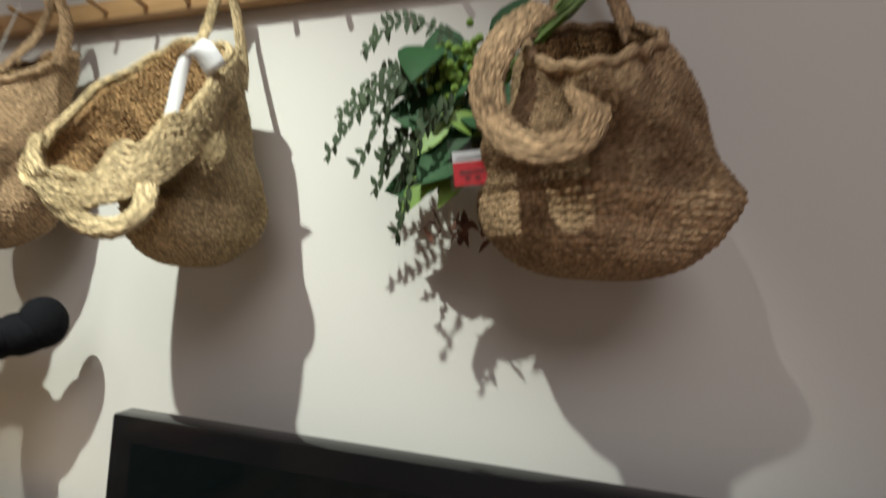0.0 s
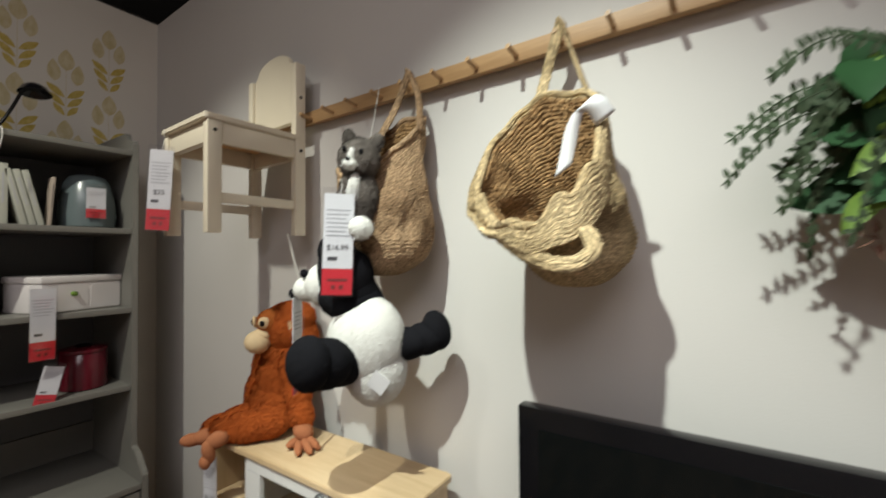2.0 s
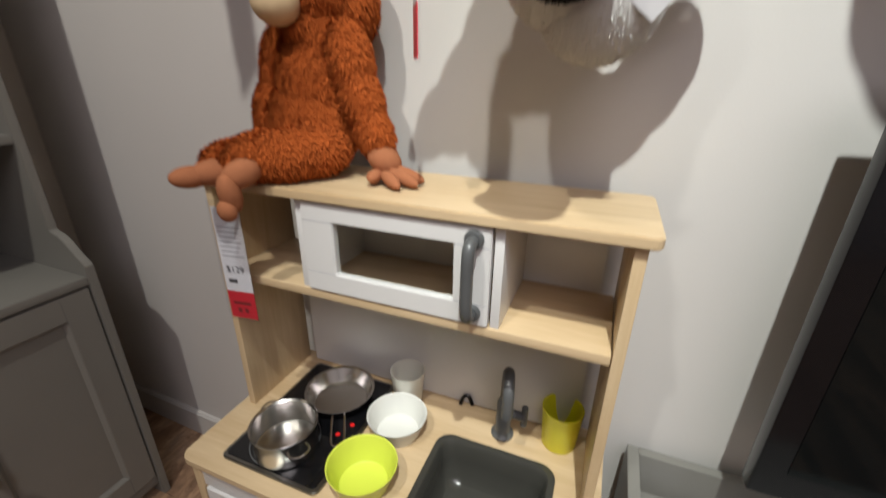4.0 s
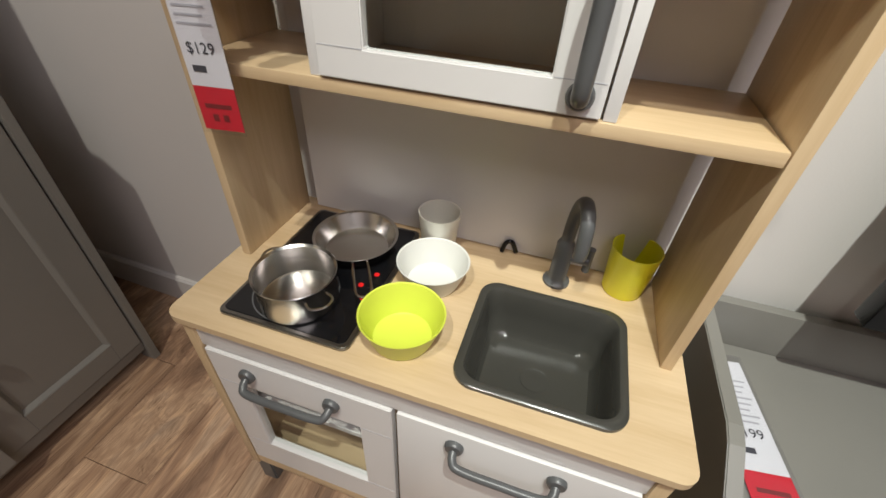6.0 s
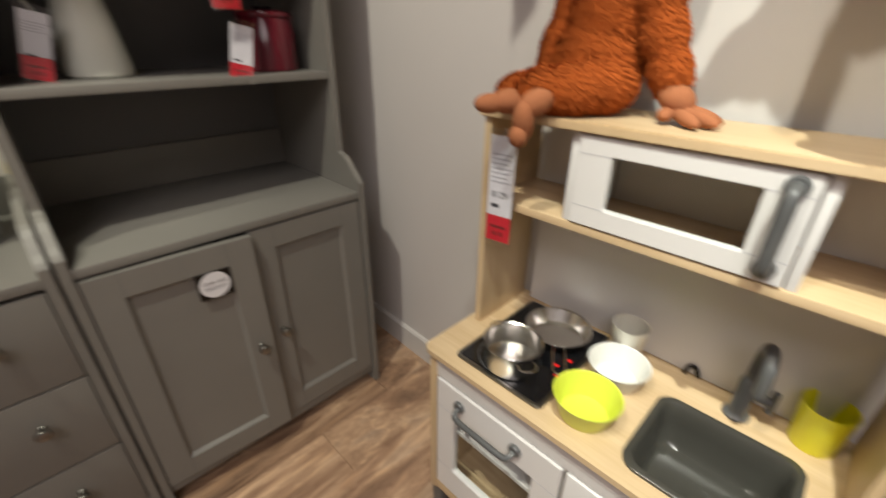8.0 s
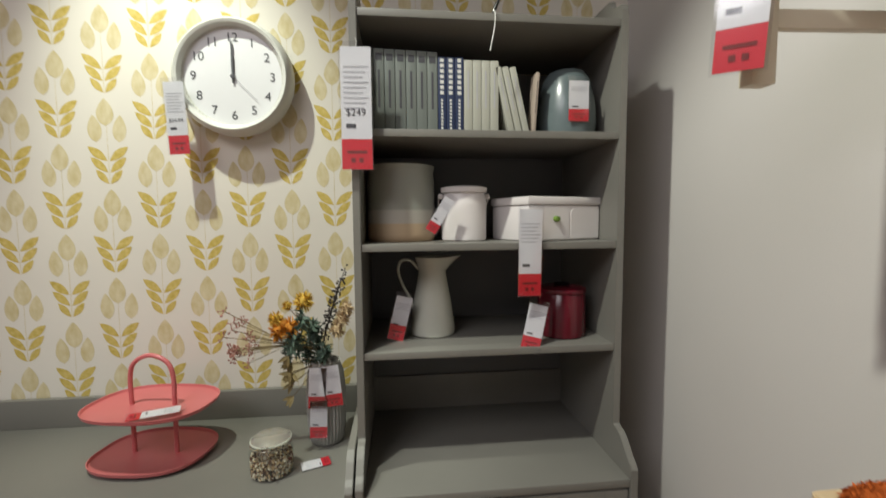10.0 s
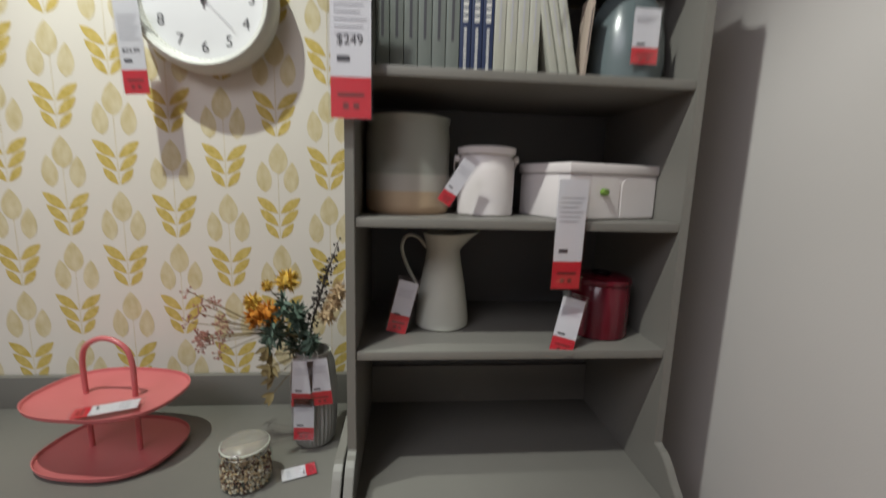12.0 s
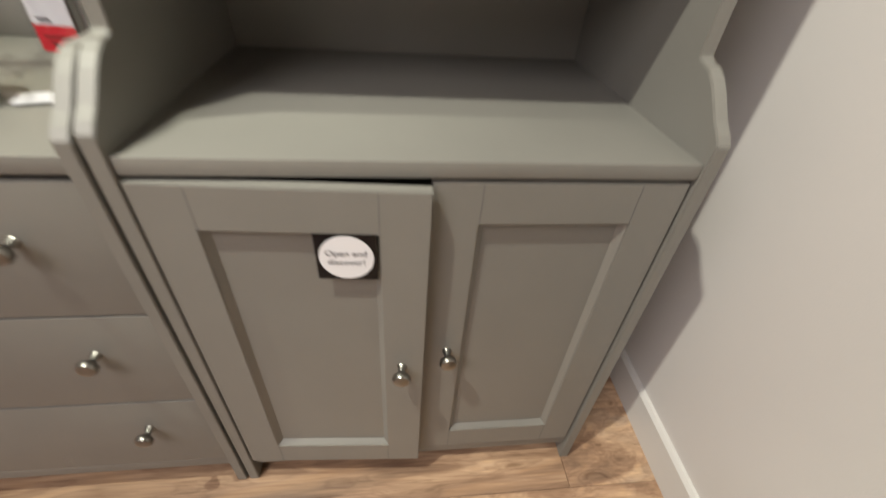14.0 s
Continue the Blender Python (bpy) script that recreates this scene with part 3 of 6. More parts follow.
for y0, y1 in ((C0 + 0.022, cm - 0.002), (cm + 0.002, C1 - 0.022)):
    for k in range(3):
        z0 = 0.09 + k * 0.211
        dr = part("drawer", box(HF - 0.026, HF - 0.006, y0, y1, z0, z0 + 0.207, 0.002), "grey", chest)
        for y in (y0 + 0.1, y1 - 0.1):
            knob(dr, HF - 0.006, y + 0.002, z0 + 0.128)

# ---- toy kitchen ----
kit = thing("toy_kitchen", (0, 0, 0), "birch and white toy kitchen with hob, sink and small cupboard", "toy kitchen")
KX0, KX1, KY, KZ = -1.53, -0.814, 0.845, 0.564


def by_angle(loop, c, n=96):
    """Points of a closed outline at even angles round c."""
    out = []
    m = len(loop)
    for k in range(n):
        a = 2 * math.pi * k / n
        dx, dy = math.cos(a), math.sin(a)
        best = None
        for i in range(m):
            (ax, ay), (bx, by) = loop[i], loop[(i + 1) % m]
            ex, ey = bx - ax, by - ay
            den = dx * ey - dy * ex
            if abs(den) < 1e-12:
                continue
            t = ((ax - c[0]) * ey - (ay - c[1]) * ex) / den
            s = ((ax - c[0]) * dy - (ay - c[1]) * dx) / den
            if t > 0 and -1e-6 <= s <= 1 + 1e-6 and (best is None or t < best):
                best = t
        out.append((c[0] + best * dx, c[1] + best * dy))
    return out


SX0, SX1, SY0, SY1 = -1.11, -0.889, 0.877, 1.077
sc = ((SX0 + SX1) / 2, (SY0 + SY1) / 2)
outer = rounded(KX0, KX1, KY, 1.195, 0.022, 6)
hole = rounded(SX0 + 0.012, SX1 - 0.012, SY0 + 0.012, SY1 - 0.012, 0.03, 8)


def sorted_ring(loop, c):
    extra = by_angle(loop, c, 72)
    pts = extra + list(loop)
    return sorted(pts, key=lambda p: math.atan2(p[1] - c[1], p[0] - c[0]))


ring_o = sorted_ring(outer, sc)
ring_i = []
for p in ring_o:
    a = math.atan2(p[1] - sc[1], p[0] - sc[0])
    dx, dy = math.cos(a), math.sin(a)
    best = None
    for i in range(len(hole)):
        (ax, ay), (bx, by) = hole[i], hole[(i + 1) % len(hole)]
        ex, ey = bx - ax, by - ay
        den = dx * ey - dy * ex
        if abs(den) < 1e-12:
            continue
        t = ((ax - sc[0]) * ey - (ay - sc[1]) * ex) / den
        s = ((ax - sc[0]) * dy - (ay - sc[1]) * dx) / den
        if t > 0 and -1e-6 <= s <= 1 + 1e-6 and (best is None or t < best):
            best = t
    ring_i.append((sc[0] + best * dx, sc[1] + best * dy))
part("worktop", slab_with_hole(ring_o, ring_i, KZ - 0.012, KZ), "birch", kit, "pale birch worktop", smooth=False)
for x in (KX0 + 0.016, KX1 - 0.034):
    part("side_panel", box(x, x + 0.018, KY + 0.008, 1.185, 0.1, KZ - 0.0125, 0.001), "birch_v", kit)
    part("upper_side_panel", box(x + 0.0015, x + 0.0165, 0.997, 1.178, KZ + 0.0005, 1.032, 0.0015), "birch_v", kit)
for x in (KX0 + 0.012, KX1 - 0.047):
    for y in (KY + 0.018, 1.13):
        part("foot", prism([(x, y), (x + 0.036, y), (x + 0.036, y + 0.036), (x, y + 0.036)], 2, 0.0, 0.13, 0.003), "greyplastic", kit, "grey plastic foot")
part("base_board", box(KX0 + 0.034, KX1 - 0.034, KY + 0.028, 1.18, 0.105, 0.122, 0.001), "birch", kit)
part("front_rail", box(KX0 + 0.034, KX1 - 0.034, KY + 0.01, KY + 0.026, 0.105, 0.135, 0.002), "birch", kit)
part("fascia", box(KX0 + 0.034, KX1 - 0.034, KY + 0.012, KY + 0.026, 0.495, KZ - 0.0125, 0.001), "white", kit)
part("middle_panel", box(-1.186, -1.172, KY + 0.03, 1.175, 0.122, 0.494, 0.001), "birch_v", kit)
part("lower_back_panel", box(KX0 + 0.034, KX1 - 0.034, 1.175, 1.18, 0.122, 0.53, 0), "white", kit)


def bow_handle(parent, a, b, out, r=0.0062, drop=0.0, name="handle"):
    """A bowed grip between two round mounts; out is the way that it stands off."""
    a, b, out = Vector(a), Vector(b), Vector(out)
    dn = Vector((0, 0, -drop))
    along = (b - a).normalized()
    h = part(name, tube(curve([a, a + out * 0.7 + dn * 0.6 + along * 0.002, a + out + dn + along * 0.014, (a + b) / 2 + out * 1.05 + dn, b + out + dn - along * 0.014, b + out * 0.7 + dn * 0.6 - along * 0.002, b], 30), r, 12), "greyplastic", parent, "grey plastic bow handle")
    n = out.normalized()
    for p in (a, b):
        bm = lathe([(0, 0), (0.0135, 0), (0.0135, 0.005), (0.0115, 0.008), (0, 0.009)], 20)
        bm.transform(Matrix.Translation(p) @ n.to_track_quat("Z", "Y").to_matrix().to_4x4())
        part("mount", bm, "greyplastic", parent)
    return h


def frame_xz(x0, x1, z0, z1, wx0, wx1, wz0, wz1, y0, y1, bev=0.0015):
    """A white front with a window, facing -y."""
    return frame_piece(rect(x0, x1, z0, z1), rect(wx0, wx1, wz0, wz1), y0, y1, 1, bev)


oven = part("oven_door", frame_xz(-1.492, -1.18, 0.14, 0.492, -1.438, -1.234, 0.222, 0.415, KY + 0.008, KY + 0.024), "white", kit, "white oven door with clear window")
joints(oven, rect(-1.492, -1.18, 0.14, 0.492), rect(-1.438, -1.234, 0.222, 0.415), KY + 0.008, 1, False, "inkpale")
pane = part("pane", box(-1.44, -1.232, KY + 0.015, KY + 0.017, 0.22, 0.417, 0), "cleargl", oven, smooth=False)
pane.visible_shadow = False
bow_handle(oven, (-1.422, KY + 0.008, 0.456), (-1.276, KY + 0.008, 0.456), (0, -0.024, 0), drop=0.012)
rack = part("oven_rack", box(-1.49, -1.19, KY + 0.03, 1.16, 0.33, 0.342, 0.001), "white", kit)
door = part("cupboard_door", box(-1.172, -0.85, KY + 0.008, KY + 0.024, 0.14, 0.492, 0.002), "white", kit, "white cupboard door")
bow_handle(door, (-1.086, KY + 0.008, 0.46), (-0.946, KY + 0.008, 0.46), (0, -0.024, 0), drop=0.012)
# upper cupboard
part("shelf", box(KX0 + 0.034, KX1 - 0.034, 0.997, 1.17, 0.864, 0.879, 0.0015), "birch", kit)
part("top_board", prism(rounded(KX0 + 0.004, KX1 - 0.004, 0.988, 1.18, 0.012, 4), 2, 1.0325, 1.048, 0.002), "birch", kit, smooth=False)
part("back_panel", box(KX0 + 0.055, KX1 - 0.055, 1.172, 1.178, KZ + 0.002, 1.031, 0), "white", kit)
for x in (-1.33, -1.01):
    part("divider", box(x, x + 0.013, 1.0, 1.171, 0.8795, 1.032, 0.001), "white", kit)
mw = part("microwave_door", frame_xz(-1.315, -1.013, 0.8815, 1.0295, -1.259, -1.065, 0.915, 1.001, 0.994, 1.008), "white", kit, "white cupboard door with clear window")
joints(mw, rect(-1.315, -1.013, 0.8815, 1.0295), rect(-1.259, -1.065, 0.915, 1.001), 0.994, 1, False, "inkpale")
pane = part("pane", box(-1.261, -1.063, 1.0, 1.002, 0.913, 1.003, 0), "cleargl", mw, smooth=False)
pane.visible_shadow = False
bow_handle(mw, (-1.036, 0.994, 1.012), (-1.036, 0.994, 0.902), (0, -0.026, 0), r=0.0085)
# hob and sink
hx0, hx1, hy0, hy1 = -1.458, -1.25, 0.872, 1.156
hob = part("hob", prism(rounded(hx0, hx1, hy0, hy1, 0.012, 5), 2, KZ + 0.0003, KZ + 0.0075, 0.002), "pewter", kit, "black glass hob with grey rim", smooth=False)
part("hob_glass", prism(rounded(hx0 + 0.007, hx1 - 0.007, hy0 + 0.007, hy1 - 0.007, 0.008, 5), 2, KZ + 0.006, KZ + 0.0088, 0.0005), "hob", hob, smooth=False)
for cx, cy, r in ((-1.372, 0.945, 0.062), (-1.345, 1.085, 0.055)):
    bm = lathe([(r, 0), (r + 0.002, 0), (r + 0.002, 0.0006), (r, 0.0006), (r, 0)], 40)
    part("burner_ring", bm, "greyplastic", hob, loc=(cx, cy, KZ + 0.0089))
LED = bpy.data.materials.new("red_indicator")
LED.use_nodes = True
LED.node_tree.nodes["Principled BSDF"].inputs["Base Color"].default_value = (0.6, 0.01, 0.01, 1)
LED.node_tree.nodes["Principled BSDF"].inputs["Emission Color"].default_value = (1, 0.02, 0.02, 1)
LED.node_tree.nodes["Principled BSDF"].inputs["Emission Strength"].default_value = 0.12
for x, y in ((-1.275, 1.02), (-1.288, 0.99), (-1.272, 0.965)):
    part("indicator", lathe([(0, 0), (0.0046, 0), (0.0046, 0.0006), (0, 0.0006)], 16), LED, hob, "red glowing hob mark", loc=(x, y, KZ + 0.009))


def basin():
    bm = bmesh.new()
    loops = []
    spec = [(0.0, 0.0, 0.03, 0.0005), (0.0, 0.0, 0.03, 0.006), (0.004, 0.004, 0.028, 0.0085), (0.011, 0.011, 0.026, 0.0075), (0.015, 0.015, 0.024, 0.002), (0.019, 0.019, 0.026, -0.03), (0.024, 0.024, 0.028, -0.068), (0.032, 0.032, 0.026, -0.078), (0.045, 0.045, 0.02, -0.08)]
    for ix, iy, r, z in spec:
        loops.append([bm.verts.new((*p, KZ + z)) for p in rounded(SX0 + ix, SX1 - ix, SY0 + iy, SY1 - iy, r, 8)])
    n = len(loops[0])
    for a, c in zip(loops, loops[1:]):
        for k in range(n):
            bm.faces.new((a[k], a[(k + 1) % n], c[(k + 1) % n], c[k]))
    bm.faces.new(loops[-1])
    bmesh.ops.recalc_face_normals(bm, faces=bm.faces[:])
    return bm


sink = part("sink", basin(), "sink", kit, "dark grey plastic sink")
part("drain", lathe([(0, 0), (0.02, 0), (0.021, 0.0015), (0.017, 0.002), (0.006, 0.0012), (0, 0.001)], 28), "sink", sink, loc=(sc[0], sc[1], KZ - 0.0798))
tap = part("tap", lathe([(0, 0), (0.0235, 0), (0.0235, 0.005), (0.0175, 0.01), (0.0155, 0.015), (0.0155, 0.085), (0.0125, 0.091), (0.0095, 0.098), (0, 0.098)], 28), "greyplastic", kit, "dark grey toy tap with curved spout", loc=(-1.0, 1.122, KZ))
part("spout", tube(curve([(0, 0, 0.09), (0.001, -0.002, 0.135), (0.004, -0.012, 0.168), (0.01, -0.036, 0.185), (0.016, -0.062, 0.17), (0.018, -0.07, 0.135), (0.018, -0.07, 0.115)], 28), 0.0108, 14), "greyplastic", tap)
bm = tube([(0.012, 0, 0.06), (0.042, 0, 0.06)], 0.0095, 14)
tube([(0.042, 0, 0.038), (0.042, 0, 0.085)], 0.0068, 12, bm=bm)
part("tap_lever", bm, "greyplastic", tap)
tap.scale = (0.92, 0.92, 0.92)

# ---- things on the toy kitchen ----
def bowl(name, x, y, z, r0, r1, h, material, label, category, t=0.002):
    ob = link(name, lathe([(0, 0), (r0, 0), (r0 + 0.002, 0.003), (r1, h), (r1 + 0.0005, h + 0.001), (r1 - t, h), (r0, t + 0.002), (r0 - 0.004, t), (0, t)], 48), material, None, (x, y, z), True)
    return tagged(ob, label, category)


HZ = KZ + 0.0092
pot = thing("toy_pot", (-1.372, 0.935, HZ), "small steel toy pot with two loop handles on hob", "pot")
part("body", lathe([(0, 0), (0.056, 0), (0.06, 0.004), (0.06, 0.066), (0.063, 0.07), (0.0622, 0.0712), (0.0585, 0.067), (0.0585, 0.005), (0.054, 0.002), (0, 0.002)], 48), "steel", pot)
for s in (-1, 1):
    part("handle", tube(curve([(s * 0.059, -0.017, 0.053), (s * 0.075, -0.017, 0.054), (s * 0.084, 0, 0.055), (s * 0.075, 0.017, 0.054), (s * 0.059, 0.017, 0.053)], 20), 0.0021, 8), "steel", pot)
pot.matrix_world = pose(-1.36, 0.935, HZ, 0, 0, -28) @ Matrix.Diagonal((0.95, 0.95, 0.76, 1))
pan = thing("toy_frying_pan", (-1.345, 1.075, HZ), "small steel toy frying pan with wire handle", "frying pan")
part("body", lathe([(0, 0), (0.05, 0), (0.054, 0.002), (0.068, 0.028), (0.071, 0.03), (0.0665, 0.0285), (0.0525, 0.0035), (0, 0.0018)], 48), "steel", pan)
part("handle", tube(curve([(-0.011, -0.066, 0.026), (-0.012, -0.1, 0.022), (-0.011, -0.13, 0.019), (0, -0.138, 0.018), (0.011, -0.13, 0.019), (0.012, -0.1, 0.022), (0.011, -0.066, 0.026)], 26), 0.0022, 8), "steel", pan)
pan.matrix_world = pose(-1.335, 1.07, HZ, 0, 0, 32)
bowl("toy_bowl", -1.19, 1.048, KZ, 0.04, 0.057, 0.044, "offwhite", "white plastic toy bowl on birch worktop", "bowl")
bowl("toy_bowl", -1.192, 0.926, KZ, 0.041, 0.059, 0.048, "yellow", "bright yellow plastic toy bowl on birch worktop", "bowl")
bowl("toy_cup", -1.21, 1.136, KZ, 0.027, 0.036, 0.075, "cupwhite", "white plastic toy cup on birch worktop", "cup")
bowl("toy_cup", -0.896, 1.142, KZ, 0.029, 0.037, 0.084, "yellow2", "yellow plastic toy cup on birch worktop", "cup")
plug = link("cable_clip", tube(curve([(-1.1, 1.16, KZ + 0.004), (-1.095, 1.165, KZ + 0.02), (-1.085, 1.168, KZ + 0.022), (-1.075, 1.165, KZ + 0.005)], 14), 0.004, 8), "black", None, (0, 0, 0), True)
tagged(plug, "small black cable loop behind the worktop", "cable")
price_tag((-1.447, 0.972, 1.008), 8, 0.052, 0.205, "hanging white price card with red band on toy kitchen", "$129", cord=0.015)

# ---- grey television bench and television ----
bench = thing("tv_bench", (0, 0, 0), "low grey painted television bench with raised back rail", "tv bench")
BX0, BX1, BF, BB, BT = -0.772, 0.61, 0.82, 1.192, 0.472
for x in (BX0, BX1 - 0.02):
    pts = [(BB, 0.0), (BF, 0.0), (BF, 0.49), (BF + 0.01, 0.5), (BF + 0.1, 0.555), (BF + 0.125, 0.562), (BB, 0.562)]
    part("side_panel", prism(pts, 0, x, x + 0.02, 0.0015), "grey", bench, smooth=False)
part("top", box(BX0 + 0.02, BX1 - 0.02, BF + 0.004, BB, BT - 0.02, BT, 0.002), "grey", bench)
part("back_rail", box(BX0 + 0.02, BX1 - 0.02, BB - 0.018, BB, BT, 0.562, 0.002), "grey", bench)
part("bottom", box(BX0 + 0.02, BX1 - 0.02, BF + 0.02, BB, 0.08, 0.1, 0.001), "grey", bench)
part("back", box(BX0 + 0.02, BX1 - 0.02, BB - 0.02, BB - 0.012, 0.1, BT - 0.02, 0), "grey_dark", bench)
for k in range(2):
    x0 = BX0 + 0.022 + k * 0.67
    dr = part("drawer", box(x0, x0 + 0.665, BF + 0.005, BF + 0.024, 0.1, 0.26, 0.002), "grey", bench)
    for x in (x0 + 0.12, x0 + 0.545):
        b = lathe([(0, 0), (0.007, 0), (0.005, 0.012), (0.0135, 0.02), (0.0145, 0.025), (0.006, 0.0325), (0, 0.033)], 20)
        b.transform(pose(x, BF + 0.005, 0.18, 90, 0, 0))
        part("knob", b, "pewter", dr, "dark pewter knob")
tv = thing("television", (0, 0, 0), "black flat television standing on the grey bench", "television")
TX0, TX1, TZ0, TZ1, TY = -0.622, 0.48, 0.64, 1.266, 1.087
part("bezel", box(TX0, TX1, TY, TY + 0.03, TZ0, TZ1, 0.004), "black", tv)
part("screen", box(TX0 + 0.038, TX1 - 0.038, TY - 0.0015, TY + 0.002, TZ0 + 0.05, TZ1 - 0.036, 0), "screen", tv, "dark glossy screen", smooth=False)
part("back_shell", box(TX0 + 0.03, TX1 - 0.1, TY + 0.03, TY + 0.06, TZ0 + 0.02, TZ1 - 0.12, 0.01), "black", tv)
for x in (TX0 + 0.22, TX1 - 0.22):
    part("leg", prism([(TY - 0.07, BT), (TY - 0.05, BT), (TY + 0.02, TZ0 + 0.01), (TY + 0.06, BT), (TY + 0.08, BT), (TY + 0.03, TZ0 + 0.03), (TY + 0.005, TZ0 + 0.03)], 0, x, x + 0.02, 0.001), "black", tv, smooth=False)

# ---- peg rail ----
rail = thing("peg_rail", (0, 0, 0), "long oak wall rail with slanted wooden pegs", "peg rail")
rail.matrix_world = pose(-0.5, 1.207, 0, 0, 0, slant)
part("board", box(-1.05, 1.75, -0.03, -0.012, 1.926, 1.963, 0.002), "oak", rail)
part("batten", box(-1.0, 1.7, -0.0125, 0.0, 1.934, 1.955, 0.0), "oak", rail)
for k in range(-10, 19):
    x = 0.03 + 0.094 * k
    part("peg", tube([(x, -0.028, 1.938), (x, -0.05, 1.94), (x, -0.07, 1.943)], 0.005, 10), "oak", rail)

# ---- jute bags ----
def bag(name, label, rim, base, drop_z, material, loops, bulge, seed, collar, sag=0.0):
    """A stitched jute bag. rim: (left, front, right, back) points of the mouth; base: centre, half width, half depth; collar: (drop, flare, heading in degrees) of the folded rim."""
    left, front, right, back = (Vector(p) for p in rim)
    mid = (left + right + front + back) / 4
    bc, bw, bd = Vector(base[0]), base[1], base[2]
    t = thing(name, tuple(bc), label, "bag")
    nu, rows, stitches = 330, 54, 84
    nv = rows * 3
    rim_pts, cols = [], []
    for i in range(nu):
        a = 2 * math.pi * i / nu
        ca, sa = math.cos(a), math.sin(a)
        fold = noise.noise(Vector((ca * 1.4 + seed, sa * 1.4, 0.3)))
        fold2 = noise.noise(Vector((ca * 3.1 + seed, sa * 3.1, 5.0)))
        p = mid + (right - left) * (ca / 2) + (back - front) * (sa / 2) + Vector((ca, sa, 0)) * 0.014 * fold + Vector((0, 0, 0.022 * fold2 * (0.4 + 0.6 * max(0, -sa))))
        cols.append((ca, sa, fold, fold2))
        rim_pts.append(p)
    grid = []
    for j in range(nv + 1):
        v = j / nv
        ring = []
        side = min(1.0, v / 0.7)
        belly = math.sin(math.pi * min(1.0, v * 1.1)) ** 0.8
        for i in range(nu):
            ca, sa, fold, fold2 = cols[i]
            outw = Vector((ca, sa, 0))
            p = rim_pts[i].lerp(bc + Vector((bw * ca, bd * sa, drop_z)), side ** 0.92)
            p += outw * (bulge * belly * (0.6 if sa > 0.3 else 1.0))
            if j % 3 == 1 or v < 0.02 or i % 3 == 0:
                soft = noise.noise(Vector((ca * 1.5 + seed, sa * 1.5, v * 2.6))) * 0.026 + noise.noise(Vector((ca * 3 + seed, sa * 3, v * 6))) * 0.008
            p += outw * soft * (0.25 + 0.75 * belly)
            p -= outw * sag * math.exp(-((v - 0.76 - 0.05 * ca) / 0.05) ** 2) * max(0.0, -sa)
            p += outw * 0.0025 * math.exp(-((v - 0.8) / 0.02) ** 2)
            if v > 0.7:
                th = (v - 0.7) / 0.3 * math.pi / 2
                k = 0.05 + 0.95 * max(0.0, math.cos(th)) ** 0.78
                p = Vector((bc.x + (p.x - bc.x) * k, bc.y + (p.y - bc.y) * k, p.z - drop_z * math.sin(th)))
            row = int(v * rows)
            across = v * rows - row
            along = (i / nu * stitches + 0.5 * (row % 2)) % 1.0
            grain = ((row * 37 + int(i / nu * stitches + 0.5 * (row % 2)) * 91) % 17) / 17
            knit = math.sin(math.pi * across) * (0.35 + 0.65 * math.sin(math.pi * along))
            p += outw * (0.0026 * knit * (0.55 + 0.9 * grain))
            p.y = min(p.y, wall_y(p.x) - 0.008)
            ring.append(p - bc)
        grid.append(ring)

    def sheet(rings, closed_foot):
        bm = bmesh.new()
        uvl = bm.loops.layers.uv.new("UVMap")
        vs = [[bm.verts.new(p) for p in ring] for ring in rings]
        n = len(rings) - 1
        for j in range(n):
            for i in range(nu):
                k = (i + 1) % nu
                f = bm.faces.new((vs[j][i], vs[j + 1][i], vs[j + 1][k], vs[j][k]))
                for lp, (uu, vv) in zip(f.loops, ((i, j), (i, j + 1), (i + 1, j + 1), (i + 1, j))):
                    lp[uvl].uv = (uu / nu * stitches, vv / 3)
        if closed_foot:
            foot = bm.verts.new(sum((v.co for v in vs[-1]), Vector()) / nu)
            for i in range(nu):
                bm.faces.new((vs[-1][(i + 1) % nu], vs[-1][i], foot))
        return bm

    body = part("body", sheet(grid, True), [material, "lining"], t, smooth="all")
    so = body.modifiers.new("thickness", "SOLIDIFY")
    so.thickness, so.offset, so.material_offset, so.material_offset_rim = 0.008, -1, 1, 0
    drop, flare, heading = collar
    if drop:
        strip = []
        steps = 27
        for j in range(steps + 1):
            v = j / steps
            ring = []
            for i in range(nu):
                ca, sa, fold, fold2 = cols[i]
                reach = drop * (0.15 + 0.85 * max(0.0, math.cos(2 * math.pi * i / nu - radians(heading)))) * (1 + 0.35 * fold2)
                row = int(v * 9)
                knit = math.sin(math.pi * (v * 9 - row)) * (0.35 + 0.65 * math.sin(math.pi * ((i / nu * stitches + 0.5 * (row % 2)) % 1.0)))
                p = rim_pts[i] + Vector((ca, sa, 0)) * (0.006 + flare * math.sin(0.5 * math.pi * min(1, v * 1.5)) + bulge * 0.6 * v + 0.003 * knit) + Vector((0, 0, 0.008 * math.sin(math.pi * min(1, 2.2 * v + 0.15)) - reach * v))
                p.y = min(p.y, wall_y(p.x) - 0.006)
                ring.append(p - bc)
            strip.append(ring)
        band = part("folded_rim", sheet(strip, False), [material, material], t, "rim folded outward", smooth="all")
        so = band.modifiers.new("thickness", "SOLIDIFY")
        so.thickness, so.offset = 0.007, -1
    ring = [rim_pts[i % nu] - bc + Vector((0, 0, 0.006)) for i in range(0, nu + 3, 3)]
    part("hem", tube(ring, 0.0062, 10, uv=True), material, t, "thick braided hem", smooth="all")
